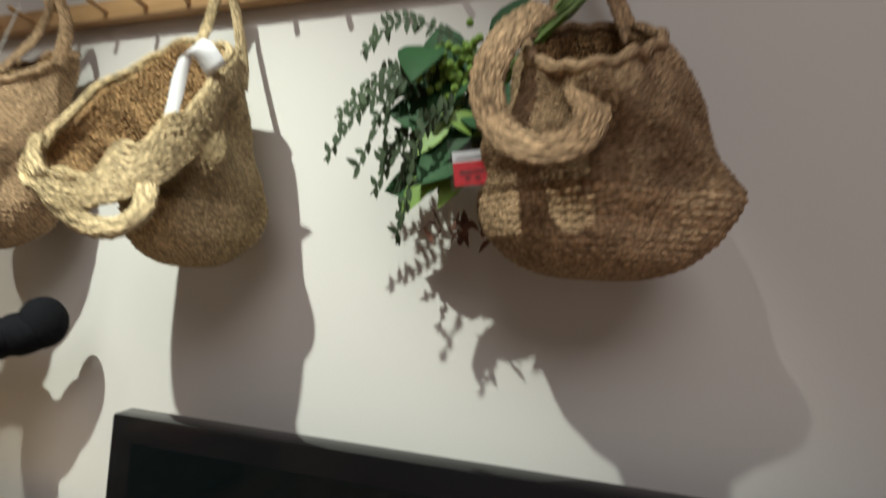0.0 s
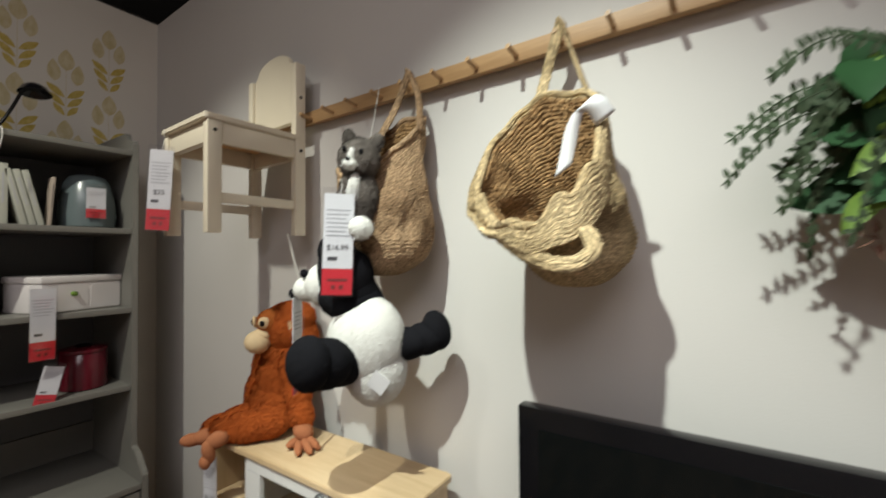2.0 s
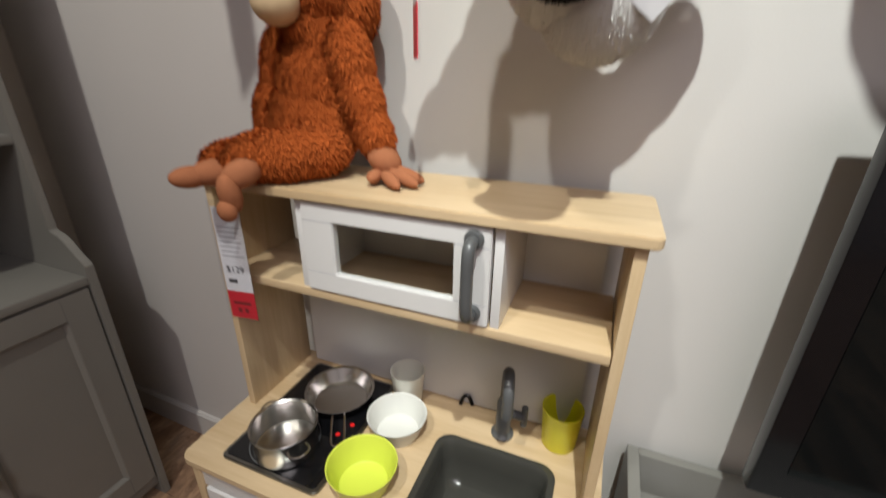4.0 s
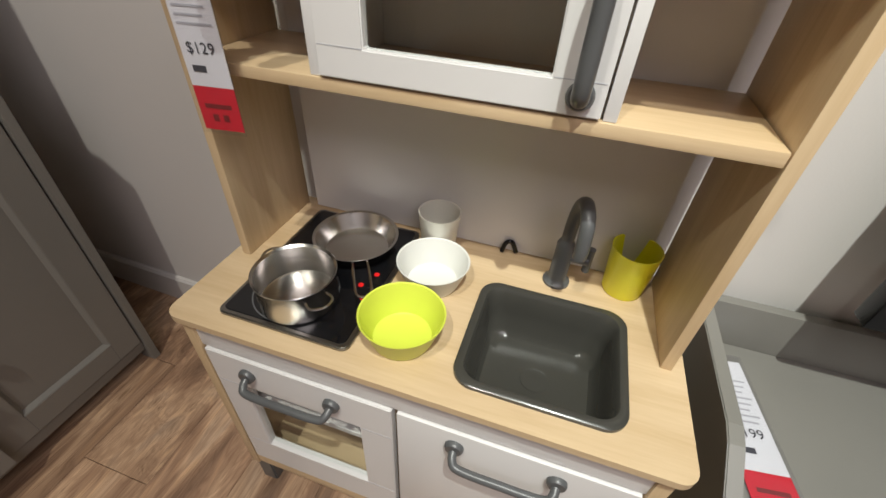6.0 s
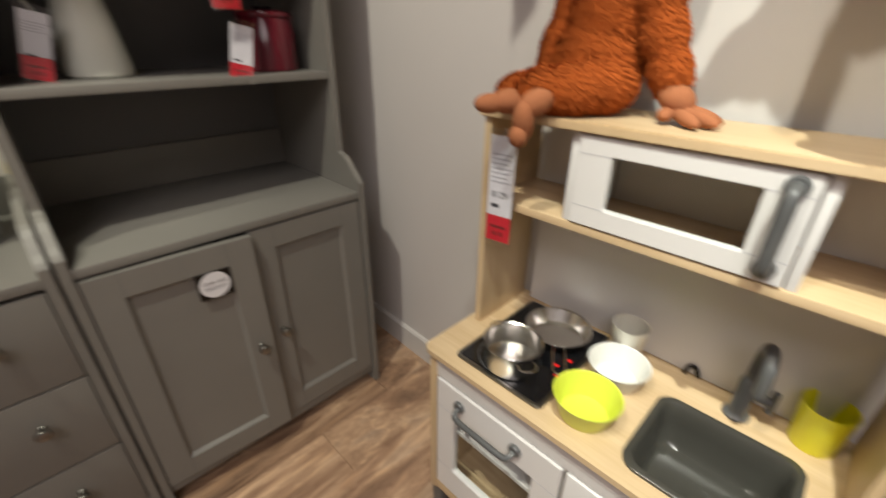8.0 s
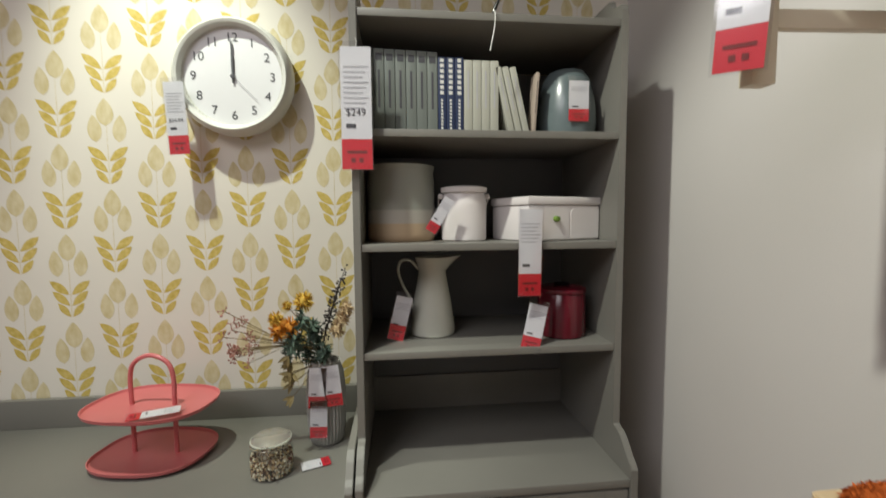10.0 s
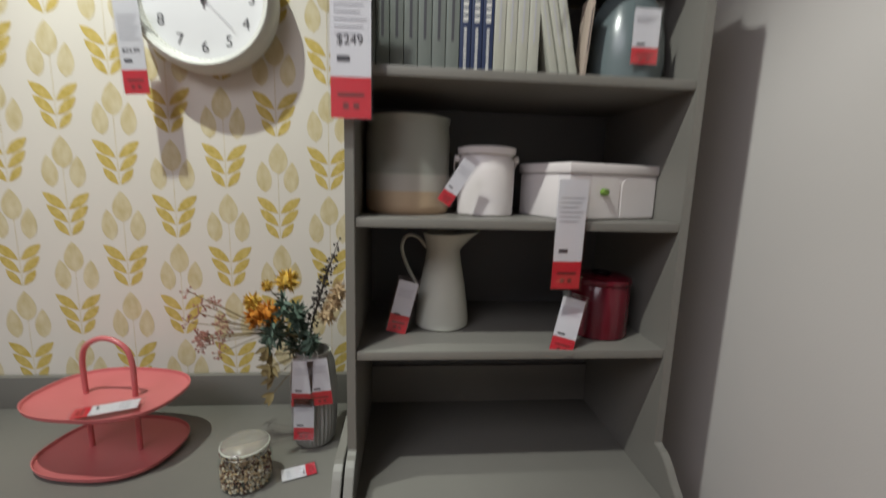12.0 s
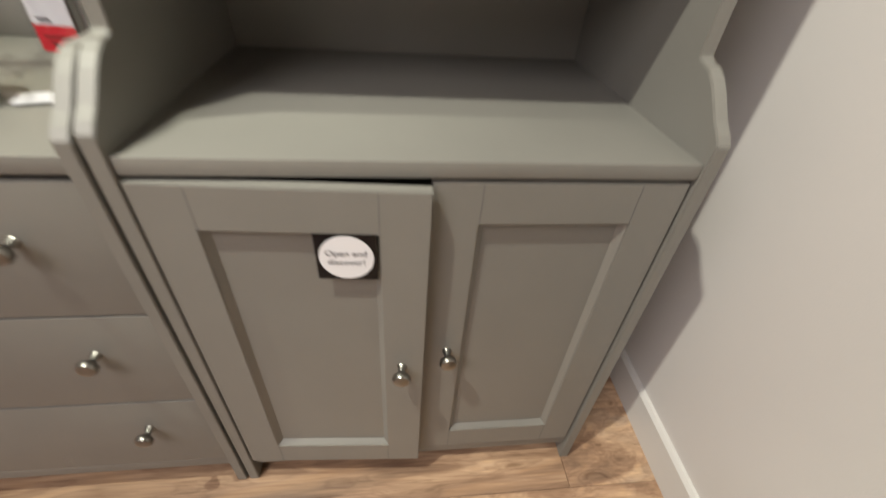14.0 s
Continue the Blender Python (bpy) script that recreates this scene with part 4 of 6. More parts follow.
    for pts, rad, flat in loops:
        way = [Vector(p) - bc for p in curve(pts, 90)]
        radii = [rad * (1 + 0.06 * math.sin(k * 2.1) + 0.08 * noise.noise(Vector((k * 0.4, seed, 0)))) for k in range(len(way))]
        part("handle", tube(way, rad, 14, flat=flat, uv=True, radii=radii), material, t, "flat braided handle", smooth="all")
    return t


bag("jute_bag", "olive-brown braided jute bag hanging from a wall peg", ((-1.03, 1.08, 1.775), (-0.985, 1.03, 1.69), (-0.87, 1.12, 1.81), (-0.935, 1.175, 1.835)), ((-0.965, 1.11, 1.486), 0.112, 0.068), 0.085, "jute_dark",
    [([(-0.985, 1.12, 1.8), (-0.955, 1.15, 1.88), (-0.912, 1.142, 1.944), (-0.904, 1.14, 1.95), (-0.886, 1.15, 1.895), (-0.87, 1.135, 1.81)], 0.011, 0.35)], 0.012, 3, (0.0, 0.0, 0.0), 0.006)
bag("jute_bag", "golden braided jute bag with folded mouth hanging from a wall peg", ((-0.642, 0.99, 1.625), (-0.525, 0.965, 1.588), (-0.462, 1.06, 1.735), (-0.595, 1.1, 1.8)), ((-0.518, 1.09, 1.478), 0.084, 0.072), 0.085, "jute",
    [([(-0.6, 1.12, 1.77), (-0.588, 1.15, 1.86), (-0.558, 1.142, 1.944), (-0.55, 1.138, 1.95), (-0.535, 1.15, 1.895), (-0.5, 1.135, 1.80), (-0.468, 1.1, 1.74)], 0.011, 0.35),
     ([(-0.632, 0.968, 1.622), (-0.612, 0.955, 1.59), (-0.578, 0.95, 1.555), (-0.53, 0.948, 1.525), (-0.485, 0.95, 1.517), (-0.458, 0.956, 1.533), (-0.462, 0.966, 1.556), (-0.482, 0.98, 1.572)], 0.012, 0.5)], 0.01, 5, (0.066, 0.005, -40.0), 0.0)
bag("jute_bag", "large brown braided jute bag hanging from a wall peg", ((-0.072, 1.03, 1.74), (-0.004, 0.968, 1.65), (0.06, 1.06, 1.765), (-0.005, 1.15, 1.795)), ((0.01, 1.075, 1.49), 0.126, 0.09), 0.085, "jute_dark",
    [([(-0.05, 1.11, 1.765), (-0.032, 1.14, 1.86), (-0.008, 1.142, 1.942), (0.002, 1.142, 1.949), (0.026, 1.14, 1.875), (0.05, 1.1, 1.765)], 0.0105, 0.35),
     ([(-0.05, 1.0, 1.75), (-0.078, 0.962, 1.705), (-0.094, 0.945, 1.655), (-0.082, 0.938, 1.612), (-0.052, 0.936, 1.592), (-0.02, 0.942, 1.6), (-0.008, 0.95, 1.625), (-0.018, 0.965, 1.655)], 0.0155, 0.26)], 0.008, 8, (0.0, 0.0, 0.0), 0.012)
paper = thing("paper_label", (-0.5, 1.03, 1.75), "white paper label on the bag handle", "label")
bm = bmesh.new()
way = [(0.022, 0.004, -0.016), (0.01, -0.006, 0.004), (-0.008, -0.008, 0.008), (-0.024, -0.004, -0.018), (-0.034, 0.0, -0.055), (-0.042, 0.0, -0.088)]
fold = curve(way, 20)
rows = [(bm.verts.new(p + Vector((0.013, 0.0, 0.009))), bm.verts.new(p - Vector((0.013, 0.0, 0.009)))) for p in fold]
for a, b in zip(rows, rows[1:]):
    bm.faces.new((a[0], a[1], b[1], b[0]))
sheet_ob = part("sheet", bm, "paperwhite", paper)
thick = sheet_ob.modifiers.new("thickness", "SOLIDIFY")
thick.thickness = 0.0006
paper.matrix_world = pose(-0.478, 1.036, 1.748, 0, 0, 0)


# ---- soft toys ----
def soft_toy(name, label, parts, mats, fur, seed, loc=(0, 0, 0)):
    """One plain plush mesh of rounded lumps, with short tufts of pile all over."""
    rnd = random.Random(seed)
    bm = bmesh.new()
    for c, r, rot, idx in parts:
        ellipsoid(bm, c, r, rot, idx, 24)
    bm.normal_update()
    tuft = []
    if fur:
        for f in bm.faces[:]:
            want = fur.get(f.material_index)
            if not want:
                continue
            density, length, droop = want
            n = f.calc_area() * density
            n = int(n) + (rnd.random() < n - int(n))
            vs = [v.co.copy() for v in f.verts]
            for _ in range(n):
                a, b = rnd.random(), rnd.random()
                if len(vs) == 4:
                    p = vs[0].lerp(vs[1], a).lerp(vs[3].lerp(vs[2], a), b)
                else:
                    if a + b > 1:
                        a, b = 1 - a, 1 - b
                    p = vs[0] + (vs[1] - vs[0]) * a + (vs[2] - vs[0]) * b
                t = Vector((rnd.gauss(0, 1), rnd.gauss(0, 1), rnd.gauss(0, 0.6) - droop))
                t = (t - f.normal * t.dot(f.normal)).normalized()
                d = (t * 0.85 + f.normal * (0.25 + 0.5 * rnd.random())).normalized()
                side = f.normal.cross(d).normalized()
                L = length * (0.6 + 0.8 * rnd.random())
                tuft.append((p, d, side, L, f.material_index))
    for p, d, side, L, idx in tuft:
        w = L * 0.16
        q = [bm.verts.new(p - side * w), bm.verts.new(p + side * w), bm.verts.new(p + d * L * 0.6 + side * w * 0.7 + Vector((0, 0, -L * 0.05))), bm.verts.new(p + d * L + Vector((0, 0, -L * 0.25)))]
        f = bm.faces.new(q[:3])
        f.material_index = idx
        f = bm.faces.new((q[0], q[2], q[3]))
        f.material_index = idx
    ob = link(name, bm, mats, None, loc, "all")
    return tagged(ob, label, "soft toy")


# orange ape: body, head, limbs, then face, fingers and feet
ape = [
    ((-1.375, 1.122, 1.128), (0.084, 0.066, 0.08), (0, 0, 0), 0), ((-1.362, 1.128, 1.198), (0.074, 0.06, 0.084), (0, 0, 0), 0), ((-1.345, 1.135, 1.255), (0.066, 0.054, 0.052), (0, 0, 0), 0),
    ((-1.342, 1.132, 1.335), (0.066, 0.06, 0.066), (0, 0, 0), 0), ((-1.326, 1.142, 1.362), (0.06, 0.054, 0.044), (0, 0, 0), 0), ((-1.305, 1.15, 1.305), (0.044, 0.044, 0.06), (0, 0, 0), 0), ((-1.360, 1.105, 1.27), (0.038, 0.034, 0.024), (0, 0, 0), 0),
    ((-1.286, 1.112, 1.228), (0.034, 0.036, 0.058), (0, -14, 0), 0), ((-1.266, 1.108, 1.172), (0.031, 0.033, 0.05), (0, -20, 0), 0), ((-1.243, 1.102, 1.122), (0.028, 0.029, 0.044), (0, -24, 0), 0),
    ((-1.426, 1.115, 1.215), (0.027, 0.03, 0.07), (0, 10, 0), 0), ((-1.443, 1.1, 1.138), (0.026, 0.028, 0.065), (0, 8, 0), 0),
    ((-1.335, 1.06, 1.094), (0.042, 0.062, 0.04), (0, 0, -50), 0), ((-1.356, 1.022, 1.09), (0.037, 0.062, 0.037), (0, 0, -48), 0), ((-1.390, 0.992, 1.088), (0.031, 0.045, 0.032), (0, 0, -42), 0),
    ((-1.425, 1.06, 1.086), (0.033, 0.07, 0.034), (0, 0, -18), 0), ((-1.433, 1.0, 1.082), (0.028, 0.05, 0.029), (0, 0, -24), 0),
    # fingers and feet
    ((-1.220, 1.092, 1.082), (0.03, 0.024, 0.022), (0, 32, 0), 1), ((-1.182, 1.09, 1.063), (0.034, 0.0105, 0.0105), (0, 12, -6), 1), ((-1.178, 1.07, 1.062), (0.034, 0.0105, 0.0105), (0, 10, -20), 1), ((-1.190, 1.054, 1.061), (0.03, 0.01, 0.01), (0, 10, -38), 1), ((-1.222, 1.064, 1.062), (0.012, 0.024, 0.01), (0, 0, 14), 1),
    ((-1.426, 0.955, 1.07), (0.023, 0.036, 0.02), (0, 0, -28), 1), ((-1.445, 0.926, 1.067), (0.019, 0.028, 0.016), (0, 0, -36), 1),
    ((-1.380, 0.958, 1.072), (0.02, 0.03, 0.021), (20, 0, -25), 1), ((-1.388, 0.938, 1.045), (0.018, 0.015, 0.031), (14, 6, 0), 1), ((-1.390, 0.93, 1.022), (0.016, 0.012, 0.017), (8, 6, 0), 1),
    # face
    ((-1.3574, 1.0940, 1.352), (0.04, 0.04, 0.036), (0, 0, 0), 4), ((-1.3700, 1.0594, 1.3), (0.035, 0.034, 0.031), (0, 12, 0), 2), ((-1.3659, 1.0745, 1.318), (0.03, 0.03, 0.02), (0, 0, 0), 2),
    ((-1.3413, 1.0595, 1.354), (0.0155, 0.0065, 0.0165), (8, 0, 42), 2), ((-1.3820, 1.0593, 1.354), (0.0155, 0.0065, 0.0165), (8, 0, -45), 2),
    ((-1.3404, 1.0542, 1.353), (0.0072, 0.004, 0.0085), (8, 0, 42), 3), ((-1.3862, 1.0546, 1.353), (0.0072, 0.004, 0.0085), (8, 0, -45), 3),
    ((-1.2904, 1.1041, 1.344), (0.011, 0.009, 0.019), (0, 0, 25), 2),
]
soft_toy("plush_ape", "orange long-haired plush ape sitting on the toy kitchen", ape, ["orange", "brownskin", "beige", "black", "orangeface"], {0: (230000, 0.0095, 1.0), 4: (160000, 0.004, 0.6)}, 11)

px, py = -0.955, 1.04
bear = [
    ((px + 0.008, py, 1.362), (0.09, 0.075, 0.102), (0, 18, 0), 1), ((px + 0.028, py + 0.008, 1.31), (0.07, 0.062, 0.078), (0, 0, 0), 1),
    ((px - 0.03, py, 1.455), (0.078, 0.065, 0.052), (0, 25, 0), 0), ((px - 0.055, py, 1.50), (0.055, 0.058, 0.06), (0, 0, 0), 0),
    ((px - 0.108, py - 0.012, 1.482), (0.043, 0.045, 0.048), (0, 0, 0), 1), ((px - 0.145, py - 0.03, 1.472), (0.03, 0.03, 0.028), (0, 0, 0), 1), ((px - 0.17, py - 0.045, 1.462), (0.011, 0.013, 0.012), (0, 0, 0), 0),
    ((px - 0.128, py - 0.05, 1.508), (0.011, 0.008, 0.01), (0, 0, 0), 0),
    ((px - 0.075, py - 0.01, 1.552), (0.038, 0.036, 0.045), (0, -20, 0), 0), ((px - 0.045, py + 0.02, 1.545), (0.03, 0.026, 0.04), (0, 0, 0), 0), ((px - 0.012, py - 0.02, 1.49), (0.042, 0.048, 0.07), (0, 15, 0), 0), ((px - 0.04, py - 0.03, 1.52), (0.05, 0.04, 0.06), (0, 10, 0), 0),
    ((px, py - 0.06, 1.335), (0.05, 0.07, 0.048), (6, 0, -10), 0), ((px + 0.01, py - 0.11, 1.342), (0.048, 0.055, 0.048), (0, 0, -10), 0), ((px + 0.012, py - 0.15, 1.35), (0.046, 0.036, 0.052), (0, 10, 0), 0), ((px - 0.015, py - 0.135, 1.352), (0.034, 0.036, 0.038), (0, 0, 0), 0),
    ((px - 0.06, py - 0.005, 1.455), (0.05, 0.05, 0.045), (0, 0, 0), 0), ((px - 0.02, py - 0.01, 1.465), (0.052, 0.055, 0.058), (0, 20, 0), 0),
    ((px + 0.075, py + 0.045, 1.36), (0.058, 0.038, 0.035), (0, -6, 0), 0), ((px + 0.112, py + 0.068, 1.37), (0.045, 0.035, 0.0345), (0, -8, 0), 0), ((px + 0.134, py + 0.082, 1.388), (0.03, 0.032, 0.042), (0, -18, 0), 0),
]
soft_toy("plush_panda", "black and white plush panda hanging from the peg rail", bear, ["blackplush", "whiteplush"], {0: (90000, 0.003, 0.3), 1: (160000, 0.0032, 0.3)}, 12, (0, 0, -0.014))
hang = link("hanging_wire", tube(curve([(px - 0.06, 1.06, 1.57), (px - 0.058, 1.11, 1.75), (px - 0.05, 1.15, 1.944)], 10), 0.0009, 6), "offwhite", None, (0, 0, 0), True)
tagged(hang, "thin clear line holding a soft toy", "wire")
cx0, cy0 = -0.938, 1.03
cat = [
    ((cx0, cy0, 1.762), (0.043, 0.04, 0.042), (0, 0, 0), 0), ((cx0 - 0.028, cy0 + 0.005, 1.80), (0.014, 0.01, 0.02), (0, -20, 0), 0), ((cx0 + 0.03, cy0 + 0.005, 1.798), (0.014, 0.01, 0.02), (0, 20, 0), 0),
    ((cx0 - 0.006, cy0 - 0.036, 1.757), (0.008, 0.01, 0.02), (0, 0, 0), 1), ((cx0 - 0.006, cy0 - 0.04, 1.745), (0.015, 0.012, 0.01), (0, 0, 0), 1),
    ((cx0 - 0.022, cy0 - 0.037, 1.772), (0.005, 0.005, 0.006), (0, 0, 0), 2), ((cx0 + 0.013, cy0 - 0.037, 1.77), (0.005, 0.005, 0.006), (0, 0, 0), 2), ((cx0 - 0.008, cy0 - 0.051, 1.752), (0.005, 0.004, 0.004), (0, 0, 0), 2),
    ((cx0 + 0.008, cy0 + 0.005, 1.69), (0.042, 0.035, 0.06), (0, -8, 0), 0), ((cx0 + 0.004, cy0 - 0.026, 1.70), (0.013, 0.013, 0.032), (0, 0, 0), 1), ((cx0 + 0.03, cy0 - 0.03, 1.63), (0.026, 0.022, 0.022), (0, 0, 0), 1),
    ((cx0 - 0.02, cy0 - 0.02, 1.65), (0.02, 0.02, 0.045), (0, 0, 0), 0),
]
soft_toy("plush_cat", "grey tabby plush cat with white paws in a jute bag", cat, ["greyplush", "whiteplush", "black"], {0: (160000, 0.0055, 0.5), 1: (120000, 0.0045, 0.3)}, 13).matrix_world = pose(cx0 - 0.004, cy0 - 0.012, 1.733, 0, 8, 30) @ Matrix.Diagonal((1.0, 1.0, 1.08, 1)) @ pose(-cx0, -cy0, -1.762)
price_tag((-0.942, 0.965, 1.655), 46, 0.058, 0.2, "hanging white price card with red band before the panda", "$16.99", cord=0.03, roll=2)
price_tag((-1.12, 1.0, 1.44), 120, 0.05, 0.215, "edge-on white price card with red band beside the panda", "", lines=5, cord=0.02)
lab = link("care_label", box(-0.018, 0.018, -0.0005, 0.0005, -0.04, 0.0, 0), "paperwhite", None, (0, 0, 0))
lab.matrix_world = pose(-0.862, 1.0, 1.3, 15, 35, 25)
tagged(lab, "white fabric care label of the panda", "label")

# ---- child's chair on the wall ----
ch = thing("child_chair", (-1.47, 1.05, 1.58), "small cream wooden child's chair hung on the wall", "chair")
part("seat", prism(rounded(-0.15, 0.15, -0.148, 0.11, 0.012, 4), 2, 0.274, 0.29, 0.003), "cream", ch, smooth=False)
part("seat_underside", box(-0.11, 0.11, -0.11, 0.085, 0.268, 0.2735, 0), "pine", ch)
for x in (-0.134, 0.134):
    part("leg", box(x - 0.014, x + 0.014, -0.14, -0.108, 0.0, 0.2735, 0.003), "cream", ch)
    part("back_leg", box(x - 0.014, x + 0.014, 0.082, 0.112, 0.0, 0.50, 0.003), "cream", ch)
    part("side_rail", box(x - 0.009, x + 0.009, -0.108, 0.082, 0.222, 0.2735, 0.002), "cream", ch)
    part("side_stretcher", box(x - 0.008, x + 0.008, -0.108, 0.082, 0.075, 0.1, 0.002), "cream", ch)
    for y, z in ((-0.124, 0.25), (0.097, 0.245), (0.097, 0.4)):
        s = 1 if x > 0 else -1
        bm = lathe([(0, 0), (0.0045, 0), (0.0045, 0.001), (0, 0.001)], 12)
        bm.transform(pose(x + s * 0.0142, y, z, 0, 90 * s, 0))
        part("screw", bm, "black", ch)
part("front_rail", box(-0.12, 0.12, -0.135, -0.117, 0.222, 0.2735, 0.002), "cream", ch)
part("back_rail", box(-0.12, 0.12, 0.088, 0.106, 0.222, 0.2735, 0.002), "cream", ch)
pts = [(-0.12, 0.33), (0.12, 0.33), (0.12, 0.50)]
for k in range(13):
    a = math.pi * k / 12
    pts.append((0.1 * math.cos(a), 0.512 + 0.04 * math.sin(a)))
pts.append((-0.12, 0.50))
part("backrest", prism(pts, 1, 0.09, 0.104, 0.003), "cream", ch, smooth=False)
ch.matrix_world = pose(-1.457, 1.065, 1.592, 0, 0, -3) @ Matrix.Diagonal((0.88, 1.08, 1, 1))
price_tag((-1.556, 0.9, 1.82), 46, 0.056, 0.215, "hanging white price card with red band on the chair", "$25", roll=3, cord=0.058)
wire = link("hanging_line", tube([(-1.38, 1.16, 1.6), (-1.36, 1.19, 1.45), (-1.35, 1.2, 1.42)], 0.004, 8), "offwhite", None, (0, 0, 0), True)
tagged(wire, "pale cord hanging below the chair", "cord")


# ---- leaves ----
def leaf_blade(bm, base, d, up, length, width, idx=0, cup=0.15, n=5):
    """A pointed leaf blade of two rows of faces with a raised midrib."""
    d = d.normalized()
    s = d.cross(up).normalized()
    u = s.cross(d)
    rows = []
    for k in range(n + 1):
        t = k / n
        w = width * math.sin(math.pi * (0.06 + 0.94 * t) ** 0.8) * 0.5
        p = base + d * (length * t) + u * (-cup * length * t * t)
        rows.append((bm.verts.new(p - s * w + u * w * 0.3), bm.verts.new(p), bm.verts.new(p + s * w + u * w * 0.3)))
    for a, b in zip(rows, rows[1:]):
        for j in (0, 1):
            f = bm.faces.new((a[j], a[j + 1], b[j + 1], b[j]))
            f.material_index = idx


def unit(rnd):
    v = Vector((rnd.gauss(0, 1), rnd.gauss(0, 1), rnd.gauss(0, 1)))
    return v.normalized()


bq = thing("leaf_bouquet", (-0.142, 1.1, 1.738), "hanging bouquet of artificial green leaves and eucalyptus", "bouquet")
o = Vector((-0.15, 1.1, 1.75))
rnd = random.Random(21)
bm = bmesh.new()
tie = Vector((-0.055, 1.095, 1.865))
for k in range(14):
    top = Vector((0.012 + rnd.gauss(0, 0.012), 1.10 + rnd.gauss(0, 0.01), 1.958 + rnd.gauss(0, 0.01)))
    end = Vector((-0.17 + rnd.gauss(0, 0.035), 1.1 + rnd.gauss(0, 0.02), 1.76 + rnd.gauss(0, 0.03)))
    tube([p - o for p in curve([top, tie + Vector((rnd.gauss(0, 0.006), rnd.gauss(0, 0.006), 0)), end], 10)], 0.0022, 6, bm=bm)
part("stem", bm, "leaf2", bq)
bm = bmesh.new()
for k in range(16):
    base = Vector((-0.16 + rnd.gauss(0, 0.03), 1.085 + rnd.gauss(0, 0.014), 1.745 + rnd.gauss(0, 0.045)))
    d = Vector((-0.35 + rnd.gauss(0, 0.7), -0.25 + rnd.gauss(0, 0.3), -0.6 + rnd.gauss(0, 0.6)))
    leaf_blade(bm, base - o, d, Vector((0.1 * rnd.gauss(0, 1), -1, 0.3)), 0.07 + 0.02 * rnd.random(), 0.05 + 0.012 * rnd.random(), 0)
leaf_blade(bm, Vector((-0.19, 1.09, 1.80)) - o, Vector((-0.2, -0.1, 0.9)), Vector((0, -1, 0.2)), 0.06, 0.055)
part("broad_leaves", bm, "leaf", bq, "dark green rounded leaves")
bm = bmesh.new()
for k in range(5):
    base = Vector((-0.19 + rnd.gauss(0, 0.03), 1.06, 1.68 + rnd.gauss(0, 0.03)))
    leaf_blade(bm, base - o, Vector((-0.5, -0.2, -0.4 + rnd.gauss(0, 0.5))), Vector((0, -1, 0.3)), 0.06, 0.028)
for k in range(90):
    c = Vector((-0.175 + rnd.gauss(0, 0.016), 1.06 + rnd.gauss(0, 0.012), 1.775 + rnd.gauss(0, 0.028)))
    ellipsoid(bm, c - o, (0.005, 0.005, 0.005), seg=6)
tagged(part("sprig", bm, "leaf2", bq, "yellow-green buds and pointed leaves"), kind="stuff")
bm = bmesh.new()
for k in range(13):
    start = Vector((-0.15 + rnd.gauss(0, 0.02), 1.09 + rnd.gauss(0, 0.015), 1.77 + rnd.gauss(0, 0.02)))
    a = 0.15 + 1.15 * k / 12
    tip = start + Vector((-0.20 * math.cos(a) + 0.02, rnd.gauss(0, 0.02), -0.21 * math.sin(a) + 0.03)) * (0.8 + 0.35 * rnd.random())
    way = curve([start, (start + tip) / 2 + Vector((-0.01, -0.02, 0.03)), tip], 16)
    tube([p - o for p in way], 0.0011, 5, bm=bm)
    for p, q in zip(way[3:], way[4:]):
        for s in (-1, 1):
            leaf_blade(bm, p - o, (q - p) * 40 + Vector((0, 0, s)) + unit(rnd) * 0.4, Vector((0, -1, 0.2)), 0.013 + 0.006 * rnd.random(), 0.008, n=3)
part("eucalyptus_sprays", bm, "euca", bq, "grey-green trailing sprays")
bm = bmesh.new()
for k in range(26):
    c = Vector((-0.16 + rnd.gauss(0, 0.02), 1.09 + rnd.gauss(0, 0.015), 1.60 + rnd.gauss(0, 0.008)))
    leaf_blade(bm, c - o, unit(rnd), unit(rnd), 0.022, 0.01, n=3)
tagged(part("dry_cone", bm, "brown", bq, "dry brown cones"), kind="stuff")
price_tag((-0.12, 1.03, 1.62), 10, 0.04, 0.036, "small white and red price card in the bouquet", lines=2, band=0.7, tilt=10, roll=-8)
bq.location.x += 0.018
bq.location.z -= 0.046


# ---- wall clock ----
ck = thing("wall_clock", (WX, -0.06, 1.862), "round white wall clock showing twelve o'clock", "clock")
CR = 0.18
TURN_X = pose(0, 0, 0, 90, 0, 90)


def on_face(bm):
    bm.transform(TURN_X)
    return bm


part("case", on_face(lathe([(0, 0.005), (CR * 0.93, 0.005), (CR, 0.02), (CR * 1.0, 0.045), (CR * 0.97, 0.066), (CR * 0.92, 0.075), (CR * 0.875, 0.072), (CR * 0.85, 0.06), (CR * 0.84, 0.05), (CR * 0.80, 0.046), (0, 0.045)], 72)), "offwhite", ck, "white moulded case")
part("dial", on_face(lathe([(0, 0.0455), (CR * 0.81, 0.0455), (CR * 0.81, 0.0475), (0, 0.0475)], 64)), "paperwhite", ck, smooth=False)
bm = bmesh.new()
for k in range(72):
    ellipsoid(bm, (CR * 0.825 * math.cos(k * math.pi / 36), CR * 0.825 * math.sin(k * math.pi / 36), 0.0505), (0.0022, 0.0022, 0.0015), seg=6)
part("beading", on_face(bm), "trim", ck)
